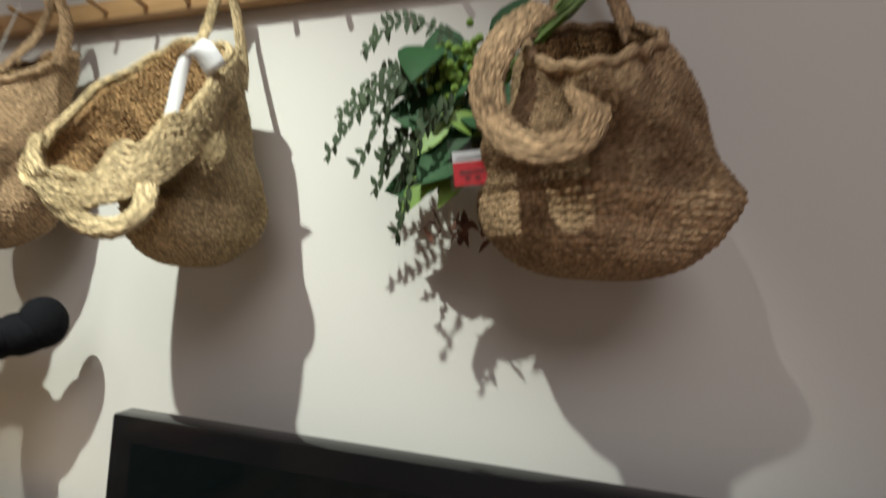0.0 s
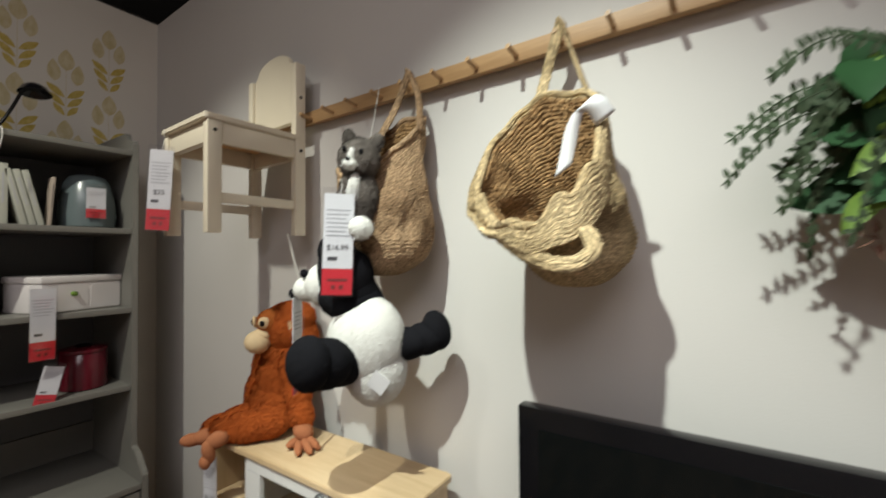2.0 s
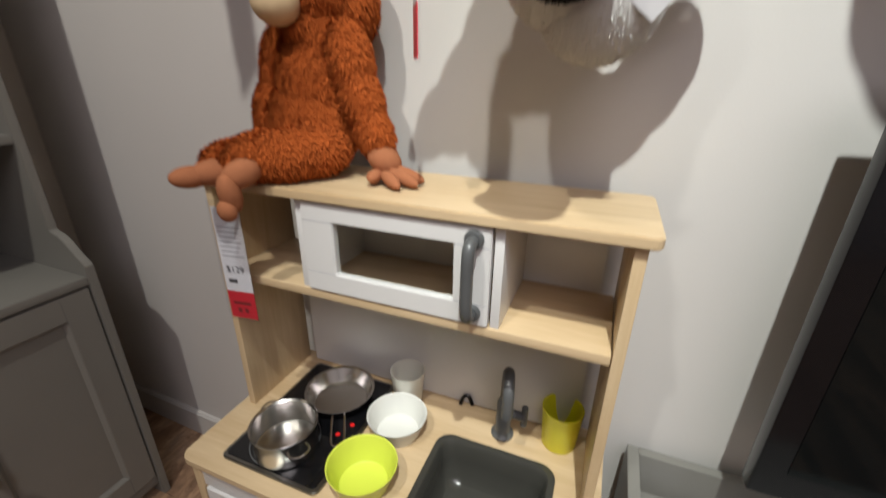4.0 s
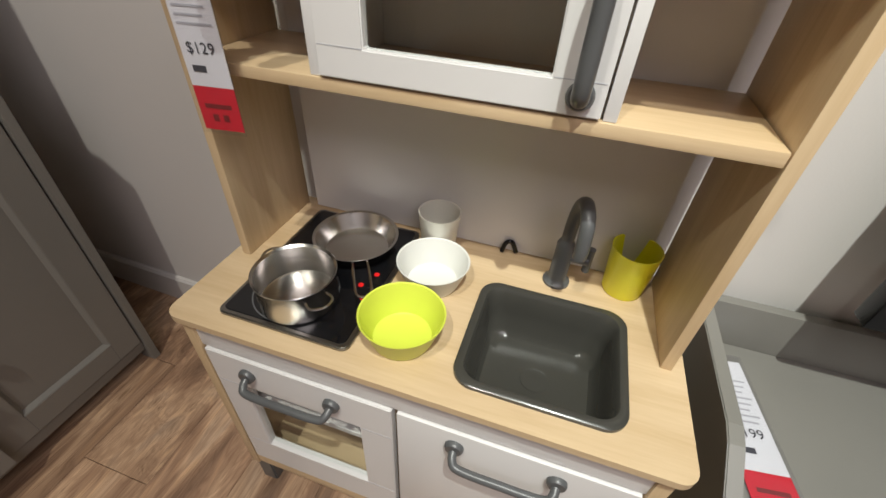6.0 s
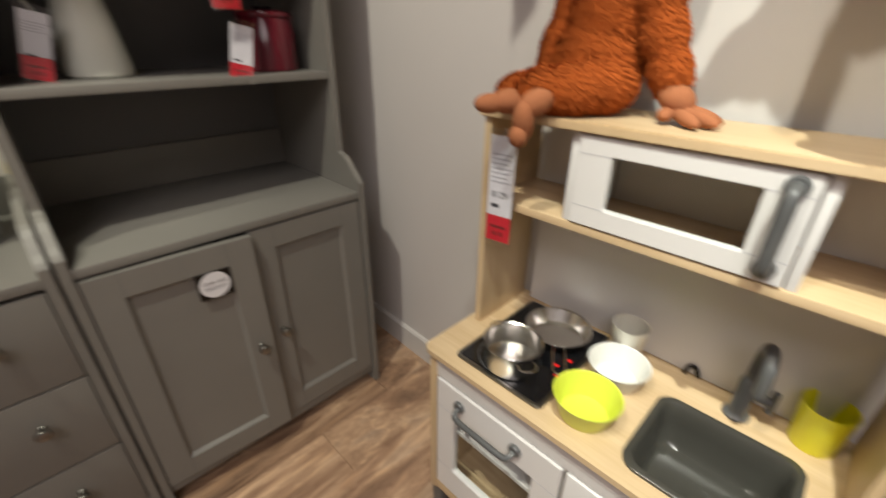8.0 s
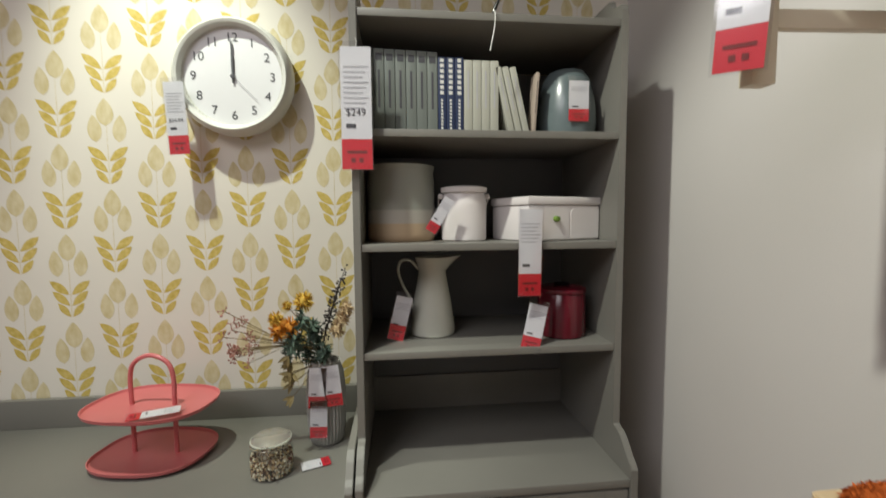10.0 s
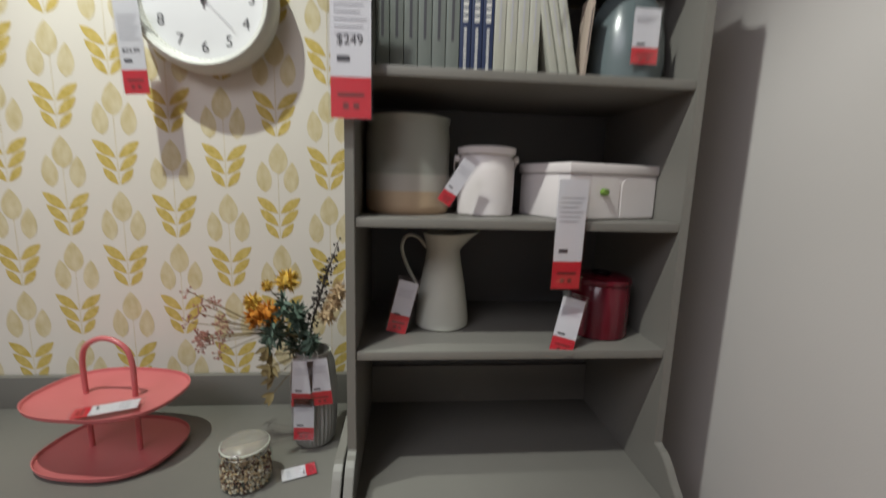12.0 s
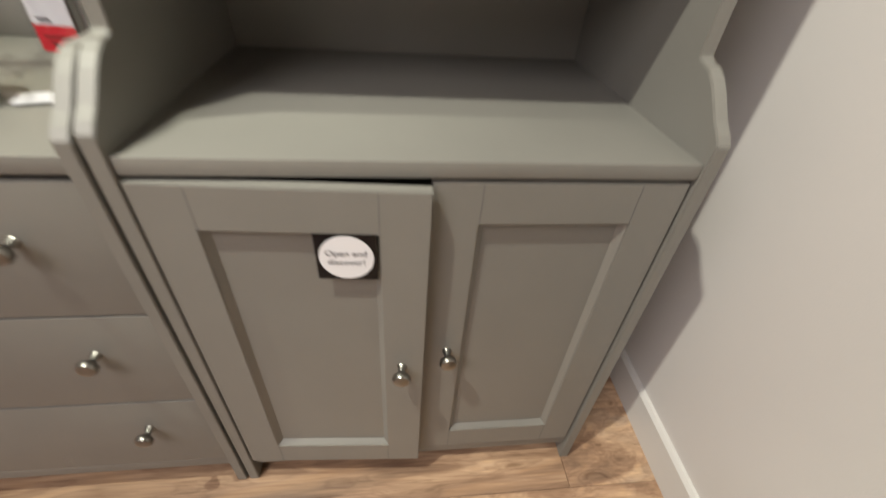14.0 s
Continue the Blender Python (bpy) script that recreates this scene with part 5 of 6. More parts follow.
for k in range(1, 13):
    a = radians(90 - 30 * k)
    text_mesh(str(k), 0.0385, "ink", ck, TURN_X @ pose(CR * 0.66 * math.cos(a), CR * 0.66 * math.sin(a), 0.0485), "numeral")
part("hour_hand", on_face(prism([(-0.0035, -0.01), (0.0035, -0.01), (0.0045, 0.05), (0.0, 0.08), (-0.0045, 0.05)], 2, 0.05, 0.0512, 0)), "ink", ck)
part("minute_hand", on_face(prism([(-0.0028, -0.02), (0.0028, -0.02), (0.003, 0.09), (-0.004, 0.118), (-0.0035, 0.09)], 2, 0.0516, 0.0526, 0)), "ink", ck)
part("second_hand", on_face(prism([(0.0, 0.0), (0.001, 0.001), (0.073, -0.072), (0.072, -0.073)], 2, 0.053, 0.0536, 0)), "inkpale", ck)
part("hub", on_face(lathe([(0, 0.05), (0.007, 0.05), (0.007, 0.055), (0, 0.056)], 20)), "ink", ck)
price_tag((WX + 0.085, -0.222, 1.832), 90, 0.058, 0.215, "hanging white price card with red band on the clock", "$24.99", cord=0.02, roll=-3)

# ---- things on the cabinet shelves ----
S3, S2, S1, S0 = SHELVES
def turned(name, label, category, prof, material, loc, seg=48):
    return tagged(link(name, lathe(prof, seg), material, None, loc, True), label, category)


BANDS = bpy.data.materials.new("crock_glaze")
BANDS.use_nodes = True
n, l = BANDS.node_tree.nodes, BANDS.node_tree.links
tc, sp, rp = n.new("ShaderNodeTexCoord"), n.new("ShaderNodeSeparateXYZ"), n.new("ShaderNodeValToRGB")
l.new(tc.outputs["Object"], sp.inputs[0])
mr = n.new("ShaderNodeMapRange")
mr.inputs["From Max"].default_value = 0.2
l.new(sp.outputs[2], mr.inputs[0])
l.new(mr.outputs[0], rp.inputs[0])
rp.color_ramp.interpolation = "EASE"
els = rp.color_ramp.elements
els[0].position, els[0].color = 0.0, (0.47, 0.34, 0.22, 1)
els[1].position, els[1].color = 1.0, (0.30, 0.31, 0.27, 1)
for pos, col in ((0.24, (0.50, 0.38, 0.25, 1)), (0.27, (0.46, 0.44, 0.39, 1)), (0.42, (0.46, 0.45, 0.40, 1)), (0.46, (0.31, 0.32, 0.28, 1))):
    e = els.new(pos)
    e.color = col
l.new(rp.outputs[0], n["Principled BSDF"].inputs["Base Color"])
n["Principled BSDF"].inputs["Roughness"].default_value = 0.4
M["crock"] = BANDS
M["whitemetal"] = mat("white_lacquered_metal", (0.74, 0.70, 0.69), 0.35, vary=0.03)
M["burgundy"] = mat("burgundy_enamel", (0.10, 0.006, 0.014), 0.2, vary=0.08)
M["vaseblue"] = mat("blue_grey_glaze", (0.12, 0.15, 0.155), 0.25, vary=0.1, scale=10)
prof = [(0, 0), (0.082, 0), (0.087, 0.006)]
for k in range(1, 7):
    prof += [(0.089, 0.006 + 0.014 * k), (0.0875, 0.0125 + 0.014 * k)]
prof += [(0.088, 0.16), (0.085, 0.182), (0.087, 0.19), (0.089, 0.2), (0.084, 0.2), (0.082, 0.18), (0.082, 0.01), (0, 0.008)]
turned("crock", "grey and beige banded stoneware crock on cabinet shelf", "crock", [(r * 1.1, z * 1.06) for r, z in prof], "crock", (-2.27, 0.455, S2))
pail = thing("milk_pail", (-2.24, 0.635, S2), "white enamel pail with lid on cabinet shelf", "pail")
part("body", lathe([(0, 0), (0.06, 0), (0.064, 0.004), (0.065, 0.1), (0.062, 0.125), (0.058, 0.134), (0.066, 0.137), (0.067, 0.15), (0.05, 0.154), (0, 0.155)], 48), "whitemetal", pail)
for s in (-1, 1):
    part("ear", tube([(0.0, s * 0.063, 0.125), (0.0, s * 0.074, 0.127)], 0.008, 12), "whitemetal", pail)
part("bail_handle", tube(curve([(0.0, -0.072, 0.126), (-0.03, -0.07, 0.1), (-0.062, -0.05, 0.06), (-0.07, 0.0, 0.045), (-0.062, 0.05, 0.06), (-0.03, 0.07, 0.1), (0, 0.072, 0.126)], 24), 0.0022, 8), "whitemetal", pail)
price_tag((-2.14, 0.583, S2 + 0.115), 90, 0.03, 0.1, "small white and red card tied to the pail", lines=4, roll=32)
bread = thing("bread_box", (-2.235, 0.875, S2), "white metal box with hinged lid on cabinet shelf", "box")
part("body", box(-0.09, 0.09, -0.125, 0.125, 0.001, 0.105, 0.006), "whitemetal", bread)
part("lid", box(-0.094, 0.094, -0.129, 0.129, 0.1055, 0.13, 0.006), "whitemetal", bread)
for y0, y1 in ((-0.12, 0.012), (0.018, 0.12)):
    part("front_panel", prism([(y0, 0.006), (y1, 0.006), (y1, 0.085), (y1 - 0.01, 0.098), (y0 + 0.01, 0.098), (y0, 0.085)], 0, 0.0895, 0.0915, 0.0006), "whitemetal", bread, smooth=False)
part("latch", on_face(lathe([(0, 0), (0.009, 0), (0.008, 0.01), (0, 0.012)], 16)), "leaf2", bread, "yellow-green latch", loc=(0.0915, -0.035, 0.065))
bread.matrix_world = pose(-2.24, 0.876, S2, 0, 0, 19) @ Matrix.Diagonal((1, 1, 0.93, 1))
price_tag((-2.085, 0.785, S2 + 0.085), 90, 0.06, 0.225, "long white price card with red band on the box", tilt=2, lines=6)
jug = thing("jug", (-2.275, 0.544, S3), "cream enamel jug with long handle on cabinet shelf", "jug")
jug.scale = (1.07, 1.07, 1.02)
bm = bmesh.new()
prof = [(0.0, 0.0), (0.058, 0.0), (0.062, 0.004), (0.062, 0.02), (0.052, 0.1), (0.041, 0.16), (0.038, 0.185), (0.041, 0.205), (0.048, 0.225)]
seg = 48
rings = []
for r, z in prof + [(0.046, 0.223), (0.036, 0.185), (0.05, 0.1), (0.058, 0.01), (0, 0.006)]:
    ring = []
    for k in range(seg):
        a = 2 * math.pi * k / seg
        pull = max(0, math.cos(a - math.pi / 2)) ** 6
        lift = max(0, (z - 0.185) / 0.04)
        rr = r * (1 + 0.75 * pull * lift) if r else 0.0
        ring.append(bm.verts.new((rr * math.cos(a), rr * math.sin(a), z + 0.006 * pull * lift)))
    rings.append(ring)
for a, c in zip(rings, rings[1:]):
    for k in range(seg):
        bm.faces.new((a[k], a[(k + 1) % seg], c[(k + 1) % seg], c[k]))
bmesh.ops.remove_doubles(bm, verts=bm.verts[:], dist=1e-5)
bmesh.ops.recalc_face_normals(bm, faces=bm.faces[:])
part("body", bm, "enamel", jug)
part("handle", tube(curve([(0, -0.038, 0.19), (0, -0.06, 0.215), (0, -0.085, 0.215), (0, -0.094, 0.185), (0, -0.08, 0.14), (0, -0.06, 0.1), (0, -0.054, 0.075)], 30), 0.007, 10, flat=0.6), "enamel", jug)
price_tag((-2.2, 0.462, S3 + 0.125), 90, 0.045, 0.125, "small white and red card tied to the jug", lines=4, roll=14, band=0.35)
can = thing("tin_canister", (-2.215, 0.918, S3), "dark red enamel canister with lid on cabinet shelf", "canister")
can.matrix_world = pose(-2.215, 0.92, S3) @ Matrix.Diagonal((1.14, 1.14, 0.96, 1))
part("body", lathe([(0, 0), (0.056, 0), (0.0595, 0.004), (0.0595, 0.13), (0.057, 0.133), (0, 0.133)], 48), "burgundy", can)
part("lid", lathe([(0, 0.1335), (0.061, 0.1335), (0.062, 0.137), (0.06, 0.145), (0.05, 0.149), (0, 0.15)], 48), "burgundy", can)
part("lid_ring", tube([(0.018 * math.cos(k * 0.3142), 0.018 * math.sin(k * 0.3142), 0.156) for k in range(21)], 0.003, 8), "black", can)
price_tag((-2.125, 0.822, S3 + 0.108), 84, 0.05, 0.125, "white price card with red band leaning by the canister", lines=4, tilt=-12, roll=14, band=0.3)
bv = thing("round_vase", (-2.225, 0.93, S1), "blue-grey glazed vase on cabinet shelf", "vase")
part("body", lathe([(0, 0), (0.067, 0), (0.08, 0.006), (0.084, 0.045), (0.08, 0.1), (0.067, 0.16), (0.055, 0.182), (0.04, 0.19), (0.03, 0.188), (0.028, 0.18), (0, 0.175)], 48), "vaseblue", bv)
price_tag((-2.136, 0.93, S1 + 0.14), 90, 0.055, 0.105, "small white and red card on the blue-grey vase", lines=3, band=0.3)
# books
spine = {"g": mat("book_grey_green", (0.16, 0.18, 0.165), 0.6, vary=0.06), "b": mat("book_navy", (0.022, 0.035, 0.09), 0.5, vary=0.06), "w": mat("book_ivory", (0.42, 0.42, 0.36), 0.6, vary=0.05)}
for key, v in spine.items():
    M["book_" + key] = v
NAMES = {"g": "grey-green clothbound book standing on cabinet shelf", "b": "navy blue book with silver lettering on cabinet shelf", "w": "ivory paperback book standing on cabinet shelf", "p": "thin tan notepad leaning on cabinet shelf"}


def book(kind, y, w, h, deep, lean=0.0):
    t = thing("book", (-2.16, y, S1), NAMES[kind], "book", group="books on the cabinet shelf")
    part("cover", box(-deep, 0, 0, w, 0.0003, h, 0.0025), "book_" + kind, t)
    part("pages", box(-deep + 0.002, -0.006, 0.003, w - 0.003, h, h + 0.0006, 0), "offwhite", t, smooth=False)
    bm = bmesh.new()
    if kind == "g":
        box(0.0002, 0.0006, w * 0.2, w * 0.8, h * 0.86, h * 0.94, 0, bm=bm)
        box(0.0002, 0.0006, w * 0.4, w * 0.6, h * 0.3, h * 0.75, 0, bm=bm)
    elif kind == "b":
        for k in range(7):
            box(0.0002, 0.0006, w * 0.25, w * 0.7, h * (0.93 - 0.07 * k), h * (0.93 - 0.07 * k) + h * 0.045, 0, bm=bm)
        for k in range(9):
            box(0.0002, 0.0006, w * 0.35, w * 0.6, h * (0.42 - 0.045 * k), h * (0.42 - 0.045 * k) + h * 0.028, 0, bm=bm)
    else:
        box(0.0002, 0.0006, w * 0.42, w * 0.58, h * 0.35, h * 0.85, 0, bm=bm)
    part("spine_print", bm, "offwhite" if kind == "b" else "inkpale" if kind == "w" else "ink", t, smooth=False)
    t.matrix_world = pose(-2.15, y, S1, lean, 0, 0)
    return t


y = 0.362
for k in range(7):
    book("g", y, 0.0265, 0.213 - 0.001 * k, 0.15)
    y += 0.0275
for k in range(3):
    book("b", y, 0.022, 0.196, 0.14)
    y += 0.0228
for k in range(4):
    book("w", y, 0.0225, 0.19, 0.14)
    y += 0.0233
for k in range(3):
    book("w", y + 0.028 + 0.02 * k, 0.017, 0.178, 0.13, 13)
M["book_p"] = mat("pad_tan", (0.40, 0.33, 0.27), 0.6, vary=0.06)
book("p", 0.807, 0.009, 0.165, 0.05, -4)
price_tag((-2.07, 0.352, 1.82), 88, 0.072, 0.285, "large white price card with red band hung on the cabinet edge", "$249", lines=9, cord=0.02, band=0.25)
# desk lamp on the cabinet
lamp = thing("desk_lamp", (-2.19, 0.69, S0), "small black metal desk lamp on top of the cabinet", "lamp")
part("base", prism([(-0.035, -0.03), (0.035, -0.03), (0.035, 0.03), (-0.035, 0.03)], 2, 0.0, 0.02, 0.004), "black", lamp)
part("arm", tube(curve([(0, 0, 0.02), (0.0, 0.02, 0.06), (0.01, 0.045, 0.14), (0.03, 0.06, 0.2), (0.06, 0.07, 0.23)], 20), 0.0055, 10), "black", lamp)
bm = lathe([(0.012, 0.05), (0.02, 0.045), (0.034, 0.03), (0.046, 0.0), (0.044, 0.0), (0.03, 0.028), (0.0, 0.042)], 32)
bm.transform(pose(0.085, 0.085, 0.19, 0, -12, 0))
part("shade", bm, "black", lamp, "black domed shade")
lamp.scale = (0.9, 0.9, 0.68)
part("cord", tube(curve([(0.03, 0, 0.004), (0.108, 0.0, 0.004), (0.116, 0.0, -0.05), (0.112, -0.012, -0.14)], 20), 0.0016, 6), "offwhite", lamp, "pale lamp cord")

# ---- things on the chest of drawers ----
CT = 0.75
M["pink"] = mat("pink_lacquer", (0.60, 0.155, 0.16), 0.35, vary=0.04, scale=8)
tray = thing("cake_stand", (-2.27, -0.25, CT), "coral pink two-tier metal serving stand with hoop handle", "serving stand")
for z, a, b in ((0.006, 0.155, 0.125), (0.145, 0.168, 0.125)):
    prof = []
    bm = bmesh.new()
    loops = []
    for s, dz in ((0.0, 0.0), (0.94, 0.0), (0.985, 0.004), (1.0, 0.013), (0.985, 0.013), (0.97, 0.006), (0.93, 0.003), (0.0, 0.003)):
        if s == 0.0:
            loops.append([bm.verts.new((0, 0, z + dz))])
        else:
            loops.append([bm.verts.new((b * s * math.copysign(abs(math.sin(t)) ** 0.75, math.sin(t)), a * s * math.copysign(abs(math.cos(t)) ** 0.8, math.cos(t)), z + dz)) for t in [2 * math.pi * k / 64 for k in range(64)]])
    for p, q in zip(loops, loops[1:]):
        for k in range(64):
            f = []
            for v in (p[k % len(p)], p[(k + 1) % len(p)], q[(k + 1) % len(q)], q[k % len(q)]):
                if v not in f:
                    f.append(v)
            bm.faces.new(f)
    bmesh.ops.recalc_face_normals(bm, faces=bm.faces[:])
    part("tier", bm, "pink", tray)
part("hoop_handle", tube(curve([(0, -0.062, 0.008), (0, -0.062, 0.14), (0, -0.062, 0.23), (0, -0.045, 0.272), (0, 0, 0.29), (0, 0.045, 0.272), (0, 0.062, 0.23), (0, 0.062, 0.14), (0, 0.062, 0.008)], 48), 0.0062, 12), "pink", tray)
tray.matrix_world = pose(-2.265, -0.25, CT, 0, 0, -8)
t = price_tag((-2.185, -0.205, CT + 0.117), 90, 0.042, 0.118, "white and red price card lying on the pink stand", lines=4)
t.matrix_world = pose(-2.2, -0.145, CT + 0.162, 0, 0, 0) @ pose(0, 0, 0, -90, 0, 0) @ pose(0, 0, 0, 0, -22, 0)
M["cloudy"] = mat("cloudy_glass", (0.78, 0.76, 0.70), 0.08, vary=0.03, trans=0.8)
jar = thing("storage_jar", (-2.145, 0.104, CT), "clip-top glass jar filled with brown seeds", "jar")
g = part("glass", lathe([(0, 0.001), (0.042, 0.001), (0.048, 0.006), (0.05, 0.03), (0.05, 0.055), (0.044, 0.068), (0.042, 0.076), (0.044, 0.08), (0.0405, 0.08), (0.0405, 0.068), (0.0475, 0.055), (0.0475, 0.008), (0, 0.004)], 48), "cleargl", jar, "clear glass body")
g.visible_shadow = False
part("lid", lathe([(0, 0.098), (0.02, 0.097), (0.036, 0.092), (0.043, 0.087), (0.046, 0.083), (0.044, 0.0805), (0, 0.0805)], 40), "cloudy", jar, "domed glass lid")
part("lid_rim", tube([(0.0445 * math.cos(k * 0.2618), 0.0445 * math.sin(k * 0.2618), 0.083) for k in range(25)], 0.0022, 8), "enamel", jar, "pale glass lid rim")
bm = tube([(0.0455 * math.cos(k * 0.2618), 0.0455 * math.sin(k * 0.2618), 0.074) for k in range(25)], 0.0014, 6)
tube(curve([(0.045, -0.008, 0.06), (0.055, -0.008, 0.07), (0.05, -0.006, 0.088), (0.05, 0.006, 0.088), (0.055, 0.008, 0.07), (0.045, 0.008, 0.06)], 20), 0.0014, 6, bm=bm)
part("wire_clip", bm, "steel", jar)
rnd = random.Random(5)
bm = bmesh.new()
for k in range(700):
    a, z = rnd.random() * 6.283, 0.006 + 0.042 * rnd.random()
    r = 0.044 * math.sqrt(rnd.random()) if rnd.random() < 0.4 else 0.0445
    b = bmesh.new()
    bmesh.ops.create_icosphere(b, subdivisions=1, radius=1)
    merge(bm, b, Matrix.LocRotScale((r * math.cos(a), r * math.sin(a), z), Euler((rnd.random() * 6, rnd.random() * 6, rnd.random() * 6)), (0.0042, 0.0028, 0.002)), rnd.randrange(3))
jar.scale = (1.12, 1.12, 1.1)
tagged(part("seeds", bm, ["brown", "beige", "cream"], jar, "mixed brown and beige seeds"), kind="stuff")
sm = price_tag((-2.14, 0.175, CT + 0.003), 0, 0.04, 0.075, "small white and red card lying beside the jar", lines=3, band=0.3)
sm.matrix_world = pose(-2.15, 0.178, CT + 0.004, -90, 0, 0) @ pose(0, 0, 0, 0, 160, 0)
M["ribbed"] = mat("ribbed_grey_glaze", (0.36, 0.36, 0.34), 0.45, vary=0.05)
vs = thing("flower_vase", (-2.295, 0.222, CT), "pale grey ribbed vase holding a dried flower bouquet", "vase")
bm = bmesh.new()
rings = []
for r, z in ((0.0, 0.0), (0.038, 0.0), (0.045, 0.008), (0.05, 0.05), (0.051, 0.12), (0.046, 0.165), (0.038, 0.185), (0.04, 0.19), (0.036, 0.19), (0.034, 0.17), (0, 0.16)):
    if r == 0:
        rings.append([bm.verts.new((0, 0, z))])
    else:
        rib = 0.0016 if 0.005 < z < 0.17 else 0
        rings.append([bm.verts.new(((r + rib * math.cos(k * math.pi / 2)) * math.cos(2 * math.pi * k / 128), (r + rib * math.cos(k * math.pi / 2)) * math.sin(2 * math.pi * k / 128), z)) for k in range(128)])
for a, c in zip(rings, rings[1:]):
    for k in range(128):
        f = []
        for v in (a[k % len(a)], a[(k + 1) % len(a)], c[(k + 1) % len(c)], c[k % len(c)]):
            if v not in f:
                f.append(v)
        bm.faces.new(f)
bmesh.ops.recalc_face_normals(bm, faces=bm.faces[:])
part("body", bm, "ribbed", vs)
vs.scale = (1.1, 1.1, 1.3)
for yy, zz, rr in ((-0.014, 0.245, 3), (0.018, 0.25, -6), (-0.014, 0.15, 2)):
    price_tag((-2.228, 0.227 + yy, CT + zz), 90, 0.048, 0.118 if zz > 0.2 else 0.11, "small white and red card hung on the flower vase", lines=4, roll=rr, cord=0.02, band=0.3)
fl = thing("dried_flower_bouquet", (-2.295, 0.21, CT + 0.24), "bouquet of dried orange, pink and green flowers in a vase", "bouquet")
M["marigold"] = mat("orange_bloom", (0.55, 0.22, 0.02), 0.8, vary=0.3, scale=60)
M["mustard"] = mat("mustard_bloom", (0.62, 0.40, 0.06), 0.8, vary=0.3, scale=60)
M["dustypink"] = mat("dusty_pink_bloom", (0.42, 0.20, 0.16), 0.85, vary=0.25, scale=60)
M["thistle"] = mat("thistle_green", (0.10, 0.15, 0.115), 0.7, vary=0.3, scale=40)
M["straw"] = mat("straw_stem", (0.24, 0.18, 0.09), 0.8, vary=0.2, scale=40)
M["twig"] = mat("dark_twig", (0.03, 0.022, 0.02), 0.8, vary=0.2, scale=40)
M["olive"] = mat("olive_leaf", (0.20, 0.15, 0.06), 0.7, vary=0.3, scale=40)
rnd = random.Random(31)


def stem(tip, mid=None, r=0.0012, material="straw"):
    tip = Vector(tip)
    way = curve([(0, 0, -0.1), (0, 0, 0.02), mid or (tip * 0.5 + Vector((0.0, 0, 0.02))), tip], 14)
    part("stem", tube(way, r, 5), material, fl)
    return way


def pompon(c, r, n, material, name="bloom"):
    bm = bmesh.new()
    ellipsoid(bm, c, (r * 0.55,) * 3, seg=10)
    for _ in range(n):
        d = unit(rnd)
        leaf_blade(bm, Vector(c) + d * r * 0.3, d + unit(rnd) * 0.2, unit(rnd), r * 0.8, r * 0.22, n=3)
    part(name, bm, material, fl)


for tip, r, mt in (((0.06, -0.065, 0.115), 0.031, "marigold"), ((0.05, -0.1, 0.105), 0.028, "marigold"), ((0.04, -0.11, 0.135), 0.022, "mustard"), ((0.02, -0.085, 0.165), 0.015, "mustard")):
    stem(tip)
    pompon(tip, r, 90, mt)
for k in range(20):
    tip = Vector((0.05 + rnd.gauss(0, 0.02), -0.16 - 0.075 * rnd.random(), 0.085 + rnd.gauss(0, 0.03)))
    stem(tip, (0.03, -0.07, 0.06), 0.0009)
    bm = bmesh.new()
    for _ in range(9):
        d = unit(rnd)
        tube([tip, tip + d * 0.013], 0.0006, 4, bm=bm)
        ellipsoid(bm, tip + d * 0.014, (0.0024,) * 3, seg=6)
    part("umbel", bm, "dustypink", fl)
for k in range(11):
    tip = Vector((0.045 + rnd.gauss(0, 0.02), -0.02 + rnd.gauss(0, 0.025), 0.085 + rnd.gauss(0, 0.035)))
    stem(tip, r=0.0014, material="thistle")
    bm = bmesh.new()
    for _ in range(46):
        d = unit(rnd)
        leaf_blade(bm, tip - Vector((0, 0, 0.04 * rnd.random())), d, unit(rnd), 0.026, 0.008, n=3)
    part("thistle", bm, "thistle", fl)
for k in range(5):
    tip = Vector((0.01 + rnd.gauss(0, 0.02), 0.035 + 0.02 * k * 0.5, 0.16 + 0.025 * k))
    way = stem(tip, r=0.0011, material="twig")
    bm = bmesh.new()
    for p in way[7:]:
        for _ in range(3):
            d = unit(rnd)
            tube([p, p + d * 0.014], 0.0006, 4, bm=bm)
            ellipsoid(bm, p + d * 0.015, (0.003,) * 3, seg=6)
    tagged(part("berry_spray", bm, "twig", fl), kind="stuff")
for k in range(3):
    tip = Vector((0.0, 0.06 + rnd.gauss(0, 0.012), 0.15 - 0.03 * k))
    pompon(tip, 0.026, 70, "beige", "seed_head")
pompon((0.0, -0.045, 0.17), 0.03, 90, "mustard", "fluff")
for k in range(9):
    tip = Vector((0.06 + rnd.gauss(0, 0.01), -0.05 - 0.03 * rnd.random(), 0.0 + rnd.gauss(0, 0.03)))
    bm = bmesh.new()
    for _ in range(3):
        leaf_blade(bm, tip, Vector((0.2, -0.5 + rnd.gauss(0, 0.5), -0.5 + rnd.gauss(0, 0.3))), Vector((1, 0, 0.2)), 0.03, 0.011, n=4)
    part("leaf", bm, "olive", fl)
    part("stem", tube([(0, 0, 0.0), tip], 0.001, 5), "straw", fl)
t = price_tag((-0.66, 1.1, BT + 0.003), 0, 0.062, 0.24, "white price card with red band lying on the grey bench", "$199", lines=8, band=0.24)
t.matrix_world = pose(-0.712, 1.13, BT + 0.003, -90, 0, 0) @ pose(0, 0, 0, 0, -8, 0)

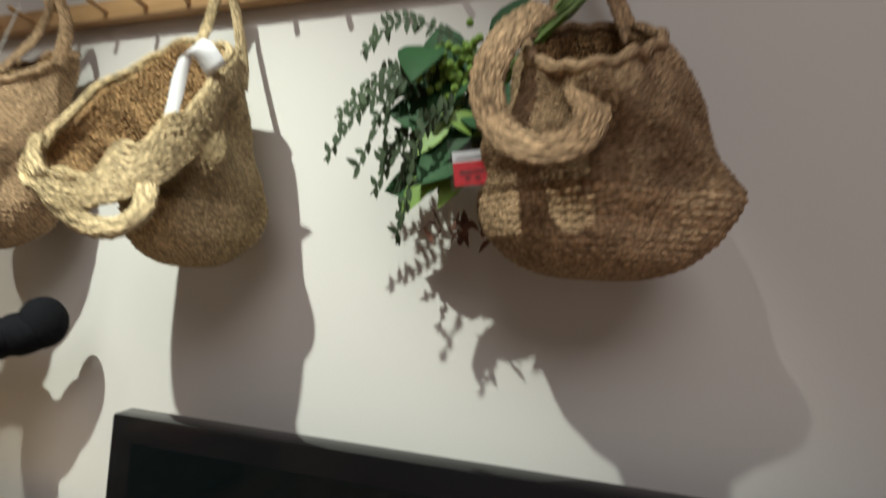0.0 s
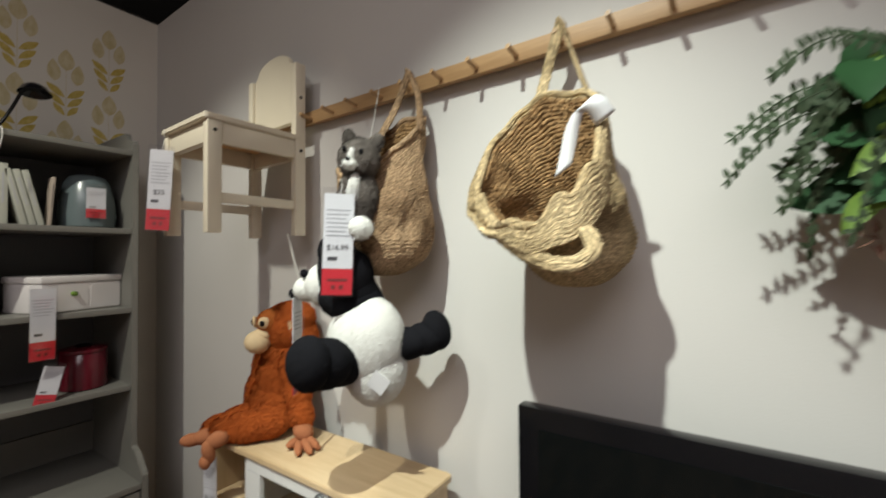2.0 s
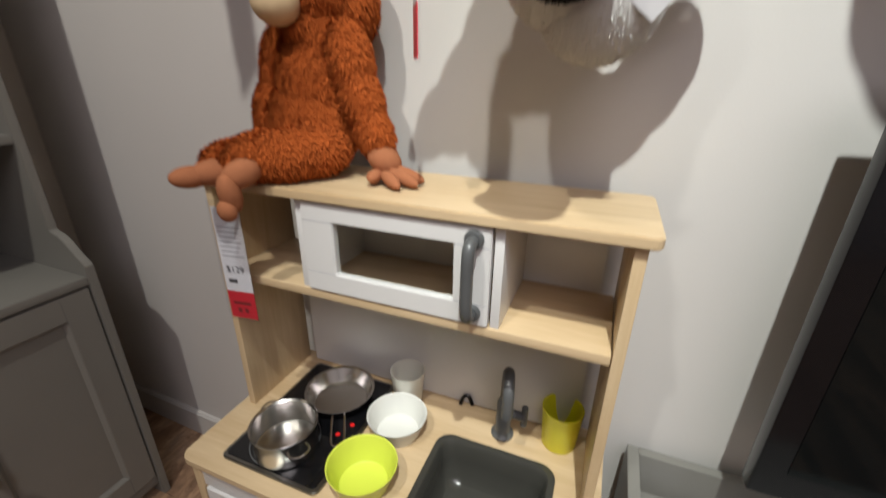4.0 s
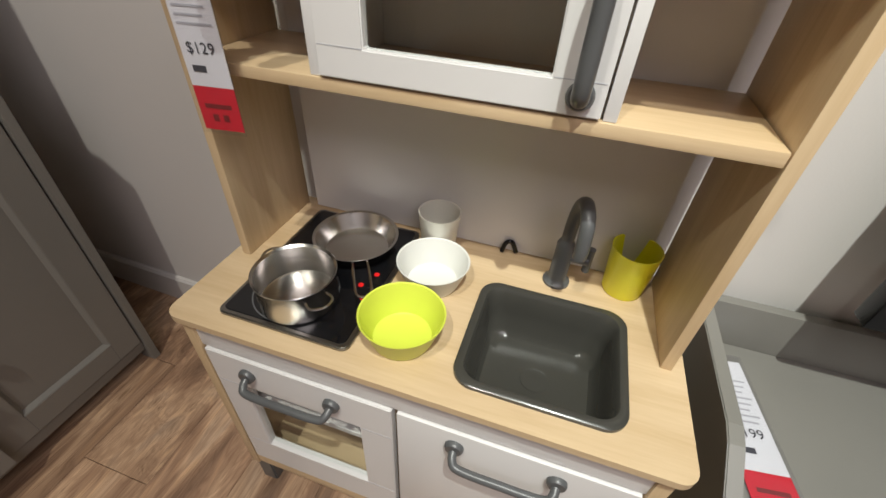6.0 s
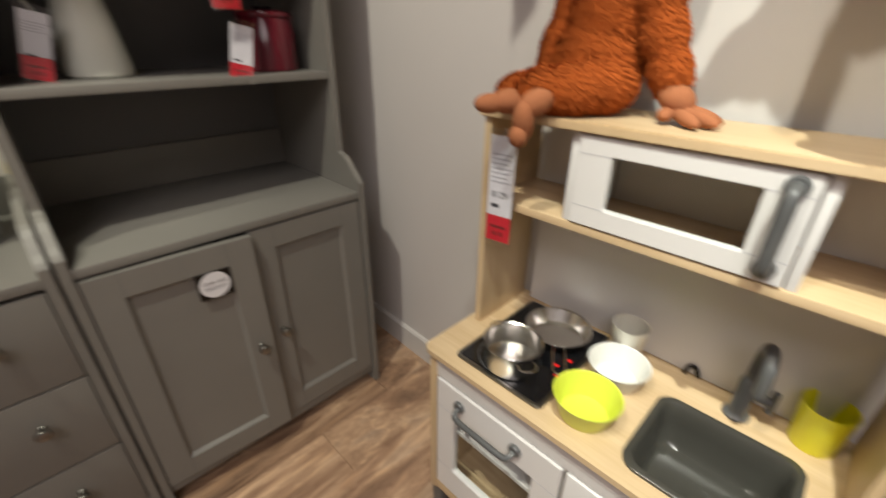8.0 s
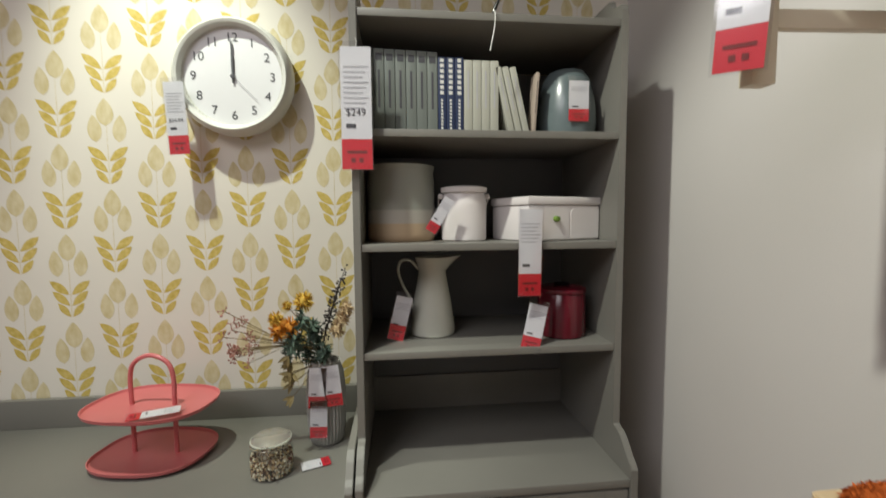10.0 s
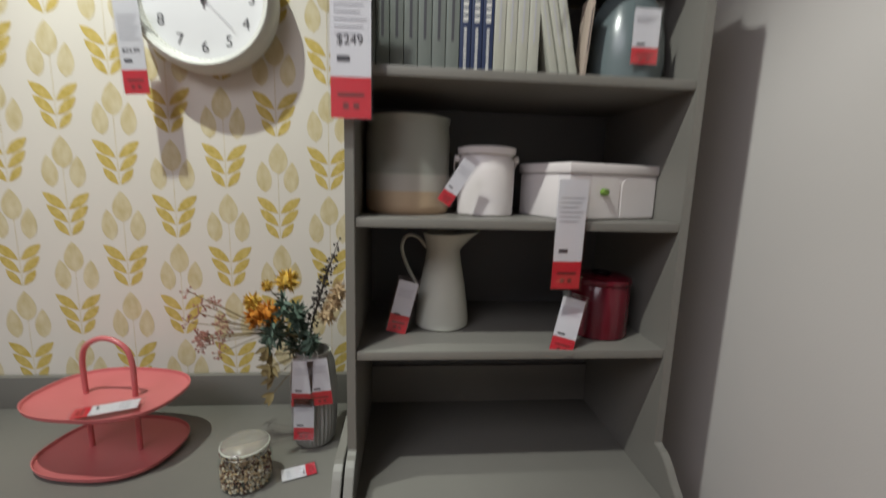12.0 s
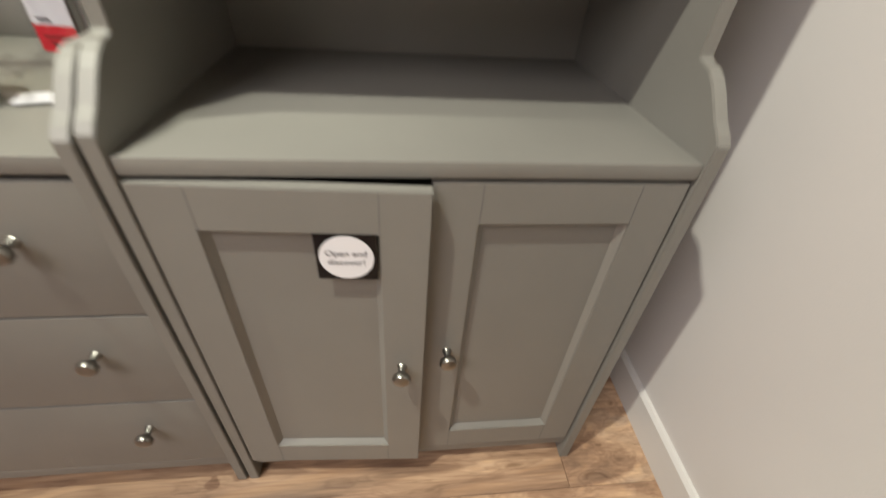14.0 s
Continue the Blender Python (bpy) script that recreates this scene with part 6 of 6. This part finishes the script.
fl.scale = (1.2, 1.02, 1.08)

# ---- wallpaper print ----
def drop(bm, cx, cz, length, width, ang, idx, point=1.0, n=9, foot=0.8):
    """A flat drop-shaped print on the wall, pointing along ang from (cx, cz); round at the foot, pointed at the tip."""
    d = (math.sin(ang), math.cos(ang))
    left, right = [], []
    for k in range(1, n):
        t = k / n
        w = width * 0.5 * math.sin(math.pi * t ** foot) ** point
        left.append((cx + d[0] * length * t + d[1] * w, cz + d[1] * length * t - d[0] * w))
        right.append((cx + d[0] * length * t - d[1] * w, cz + d[1] * length * t + d[0] * w))
    pts = [(cx, cz)] + left + [(cx + d[0] * length, cz + d[1] * length)] + right[::-1]
    f = bm.faces.new([bm.verts.new((0.0004, p[0], p[1])) for p in pts])
    f.material_index = idx


bm = bmesh.new()
PX, PZ = 0.1402, 0.2845
rnd = random.Random(2)
for i in range(-24, 14):
    y0 = -0.468 + PX * i
    if not -3.5 < y0 < 1.2:
        continue
    for j in range(-4, 8):
        z0 = 1.07 + PZ * j + (PZ / 2 if i % 2 else 0)
        if not 0.1 < z0 < TOP - 0.16:
            continue
        zb = z0 - 0.105
        for dy, a, h, w in ((0.0, 0.0, 0.086, 0.052), (-0.034, -0.08, 0.086, 0.042), (0.034, 0.08, 0.086, 0.042)):
            drop(bm, y0 + dy + rnd.gauss(0, 0.0015), zb + (0.182 if dy == 0 else 0.131), h, w, a, 1, 0.8)
        for k, (dx, dz, w) in enumerate(((0.036, 0.045, 0.021), (0.05, 0.048, 0.0245), (0.057, 0.046, 0.0265))):
            for s in (-1, 1):
                drop(bm, y0 + s * 0.003, zb + 0.036 * k, math.hypot(dx, dz), w, s * math.atan2(dx, dz), 0, 0.9, 9, 1.05)
        f = bm.faces.new([bm.verts.new((0.0003, y0 + a, b)) for a, b in ((-0.0009, zb), (0.0009, zb), (0.0006, zb + 0.19), (-0.0006, zb + 0.19))])
        f.material_index = 1
bmesh.ops.recalc_face_normals(bm, faces=bm.faces[:])
for f in bm.faces:
    if f.normal.x < 0:
        f.normal_flip()
pr = link("tulip_print", bm, ["gold", "palegold"], west)
tagged(pr, "yellow tulip and leaf print", kind="stuff")

# ---- floor planks ----
floor_ob = bpy.data.objects["floor"]
meshes = []
for k, L in enumerate((1.2, 0.9, 0.6)):
    tmp = link("plank", box(-0.0912, 0.0912, 0, L - 0.001, -0.006, 0, 0.0007, 1), FLOOR_WOOD, floor_ob)
    meshes.append((tmp.data, L))
    bpy.data.objects.remove(tmp)
rnd = random.Random(9)
for i in range(15):
    x = -2.39 + 0.183 * i
    y = -1.9 - rnd.random() * 0.9
    while y < 1.2:
        me, L = meshes[rnd.randrange(3)]
        p = new("plank", me)
        p.location = (x, y, 0.0)
        p.parent = floor_ob
        p.scale.y = min(1.0, (1.24 - y) / L)
        y += L
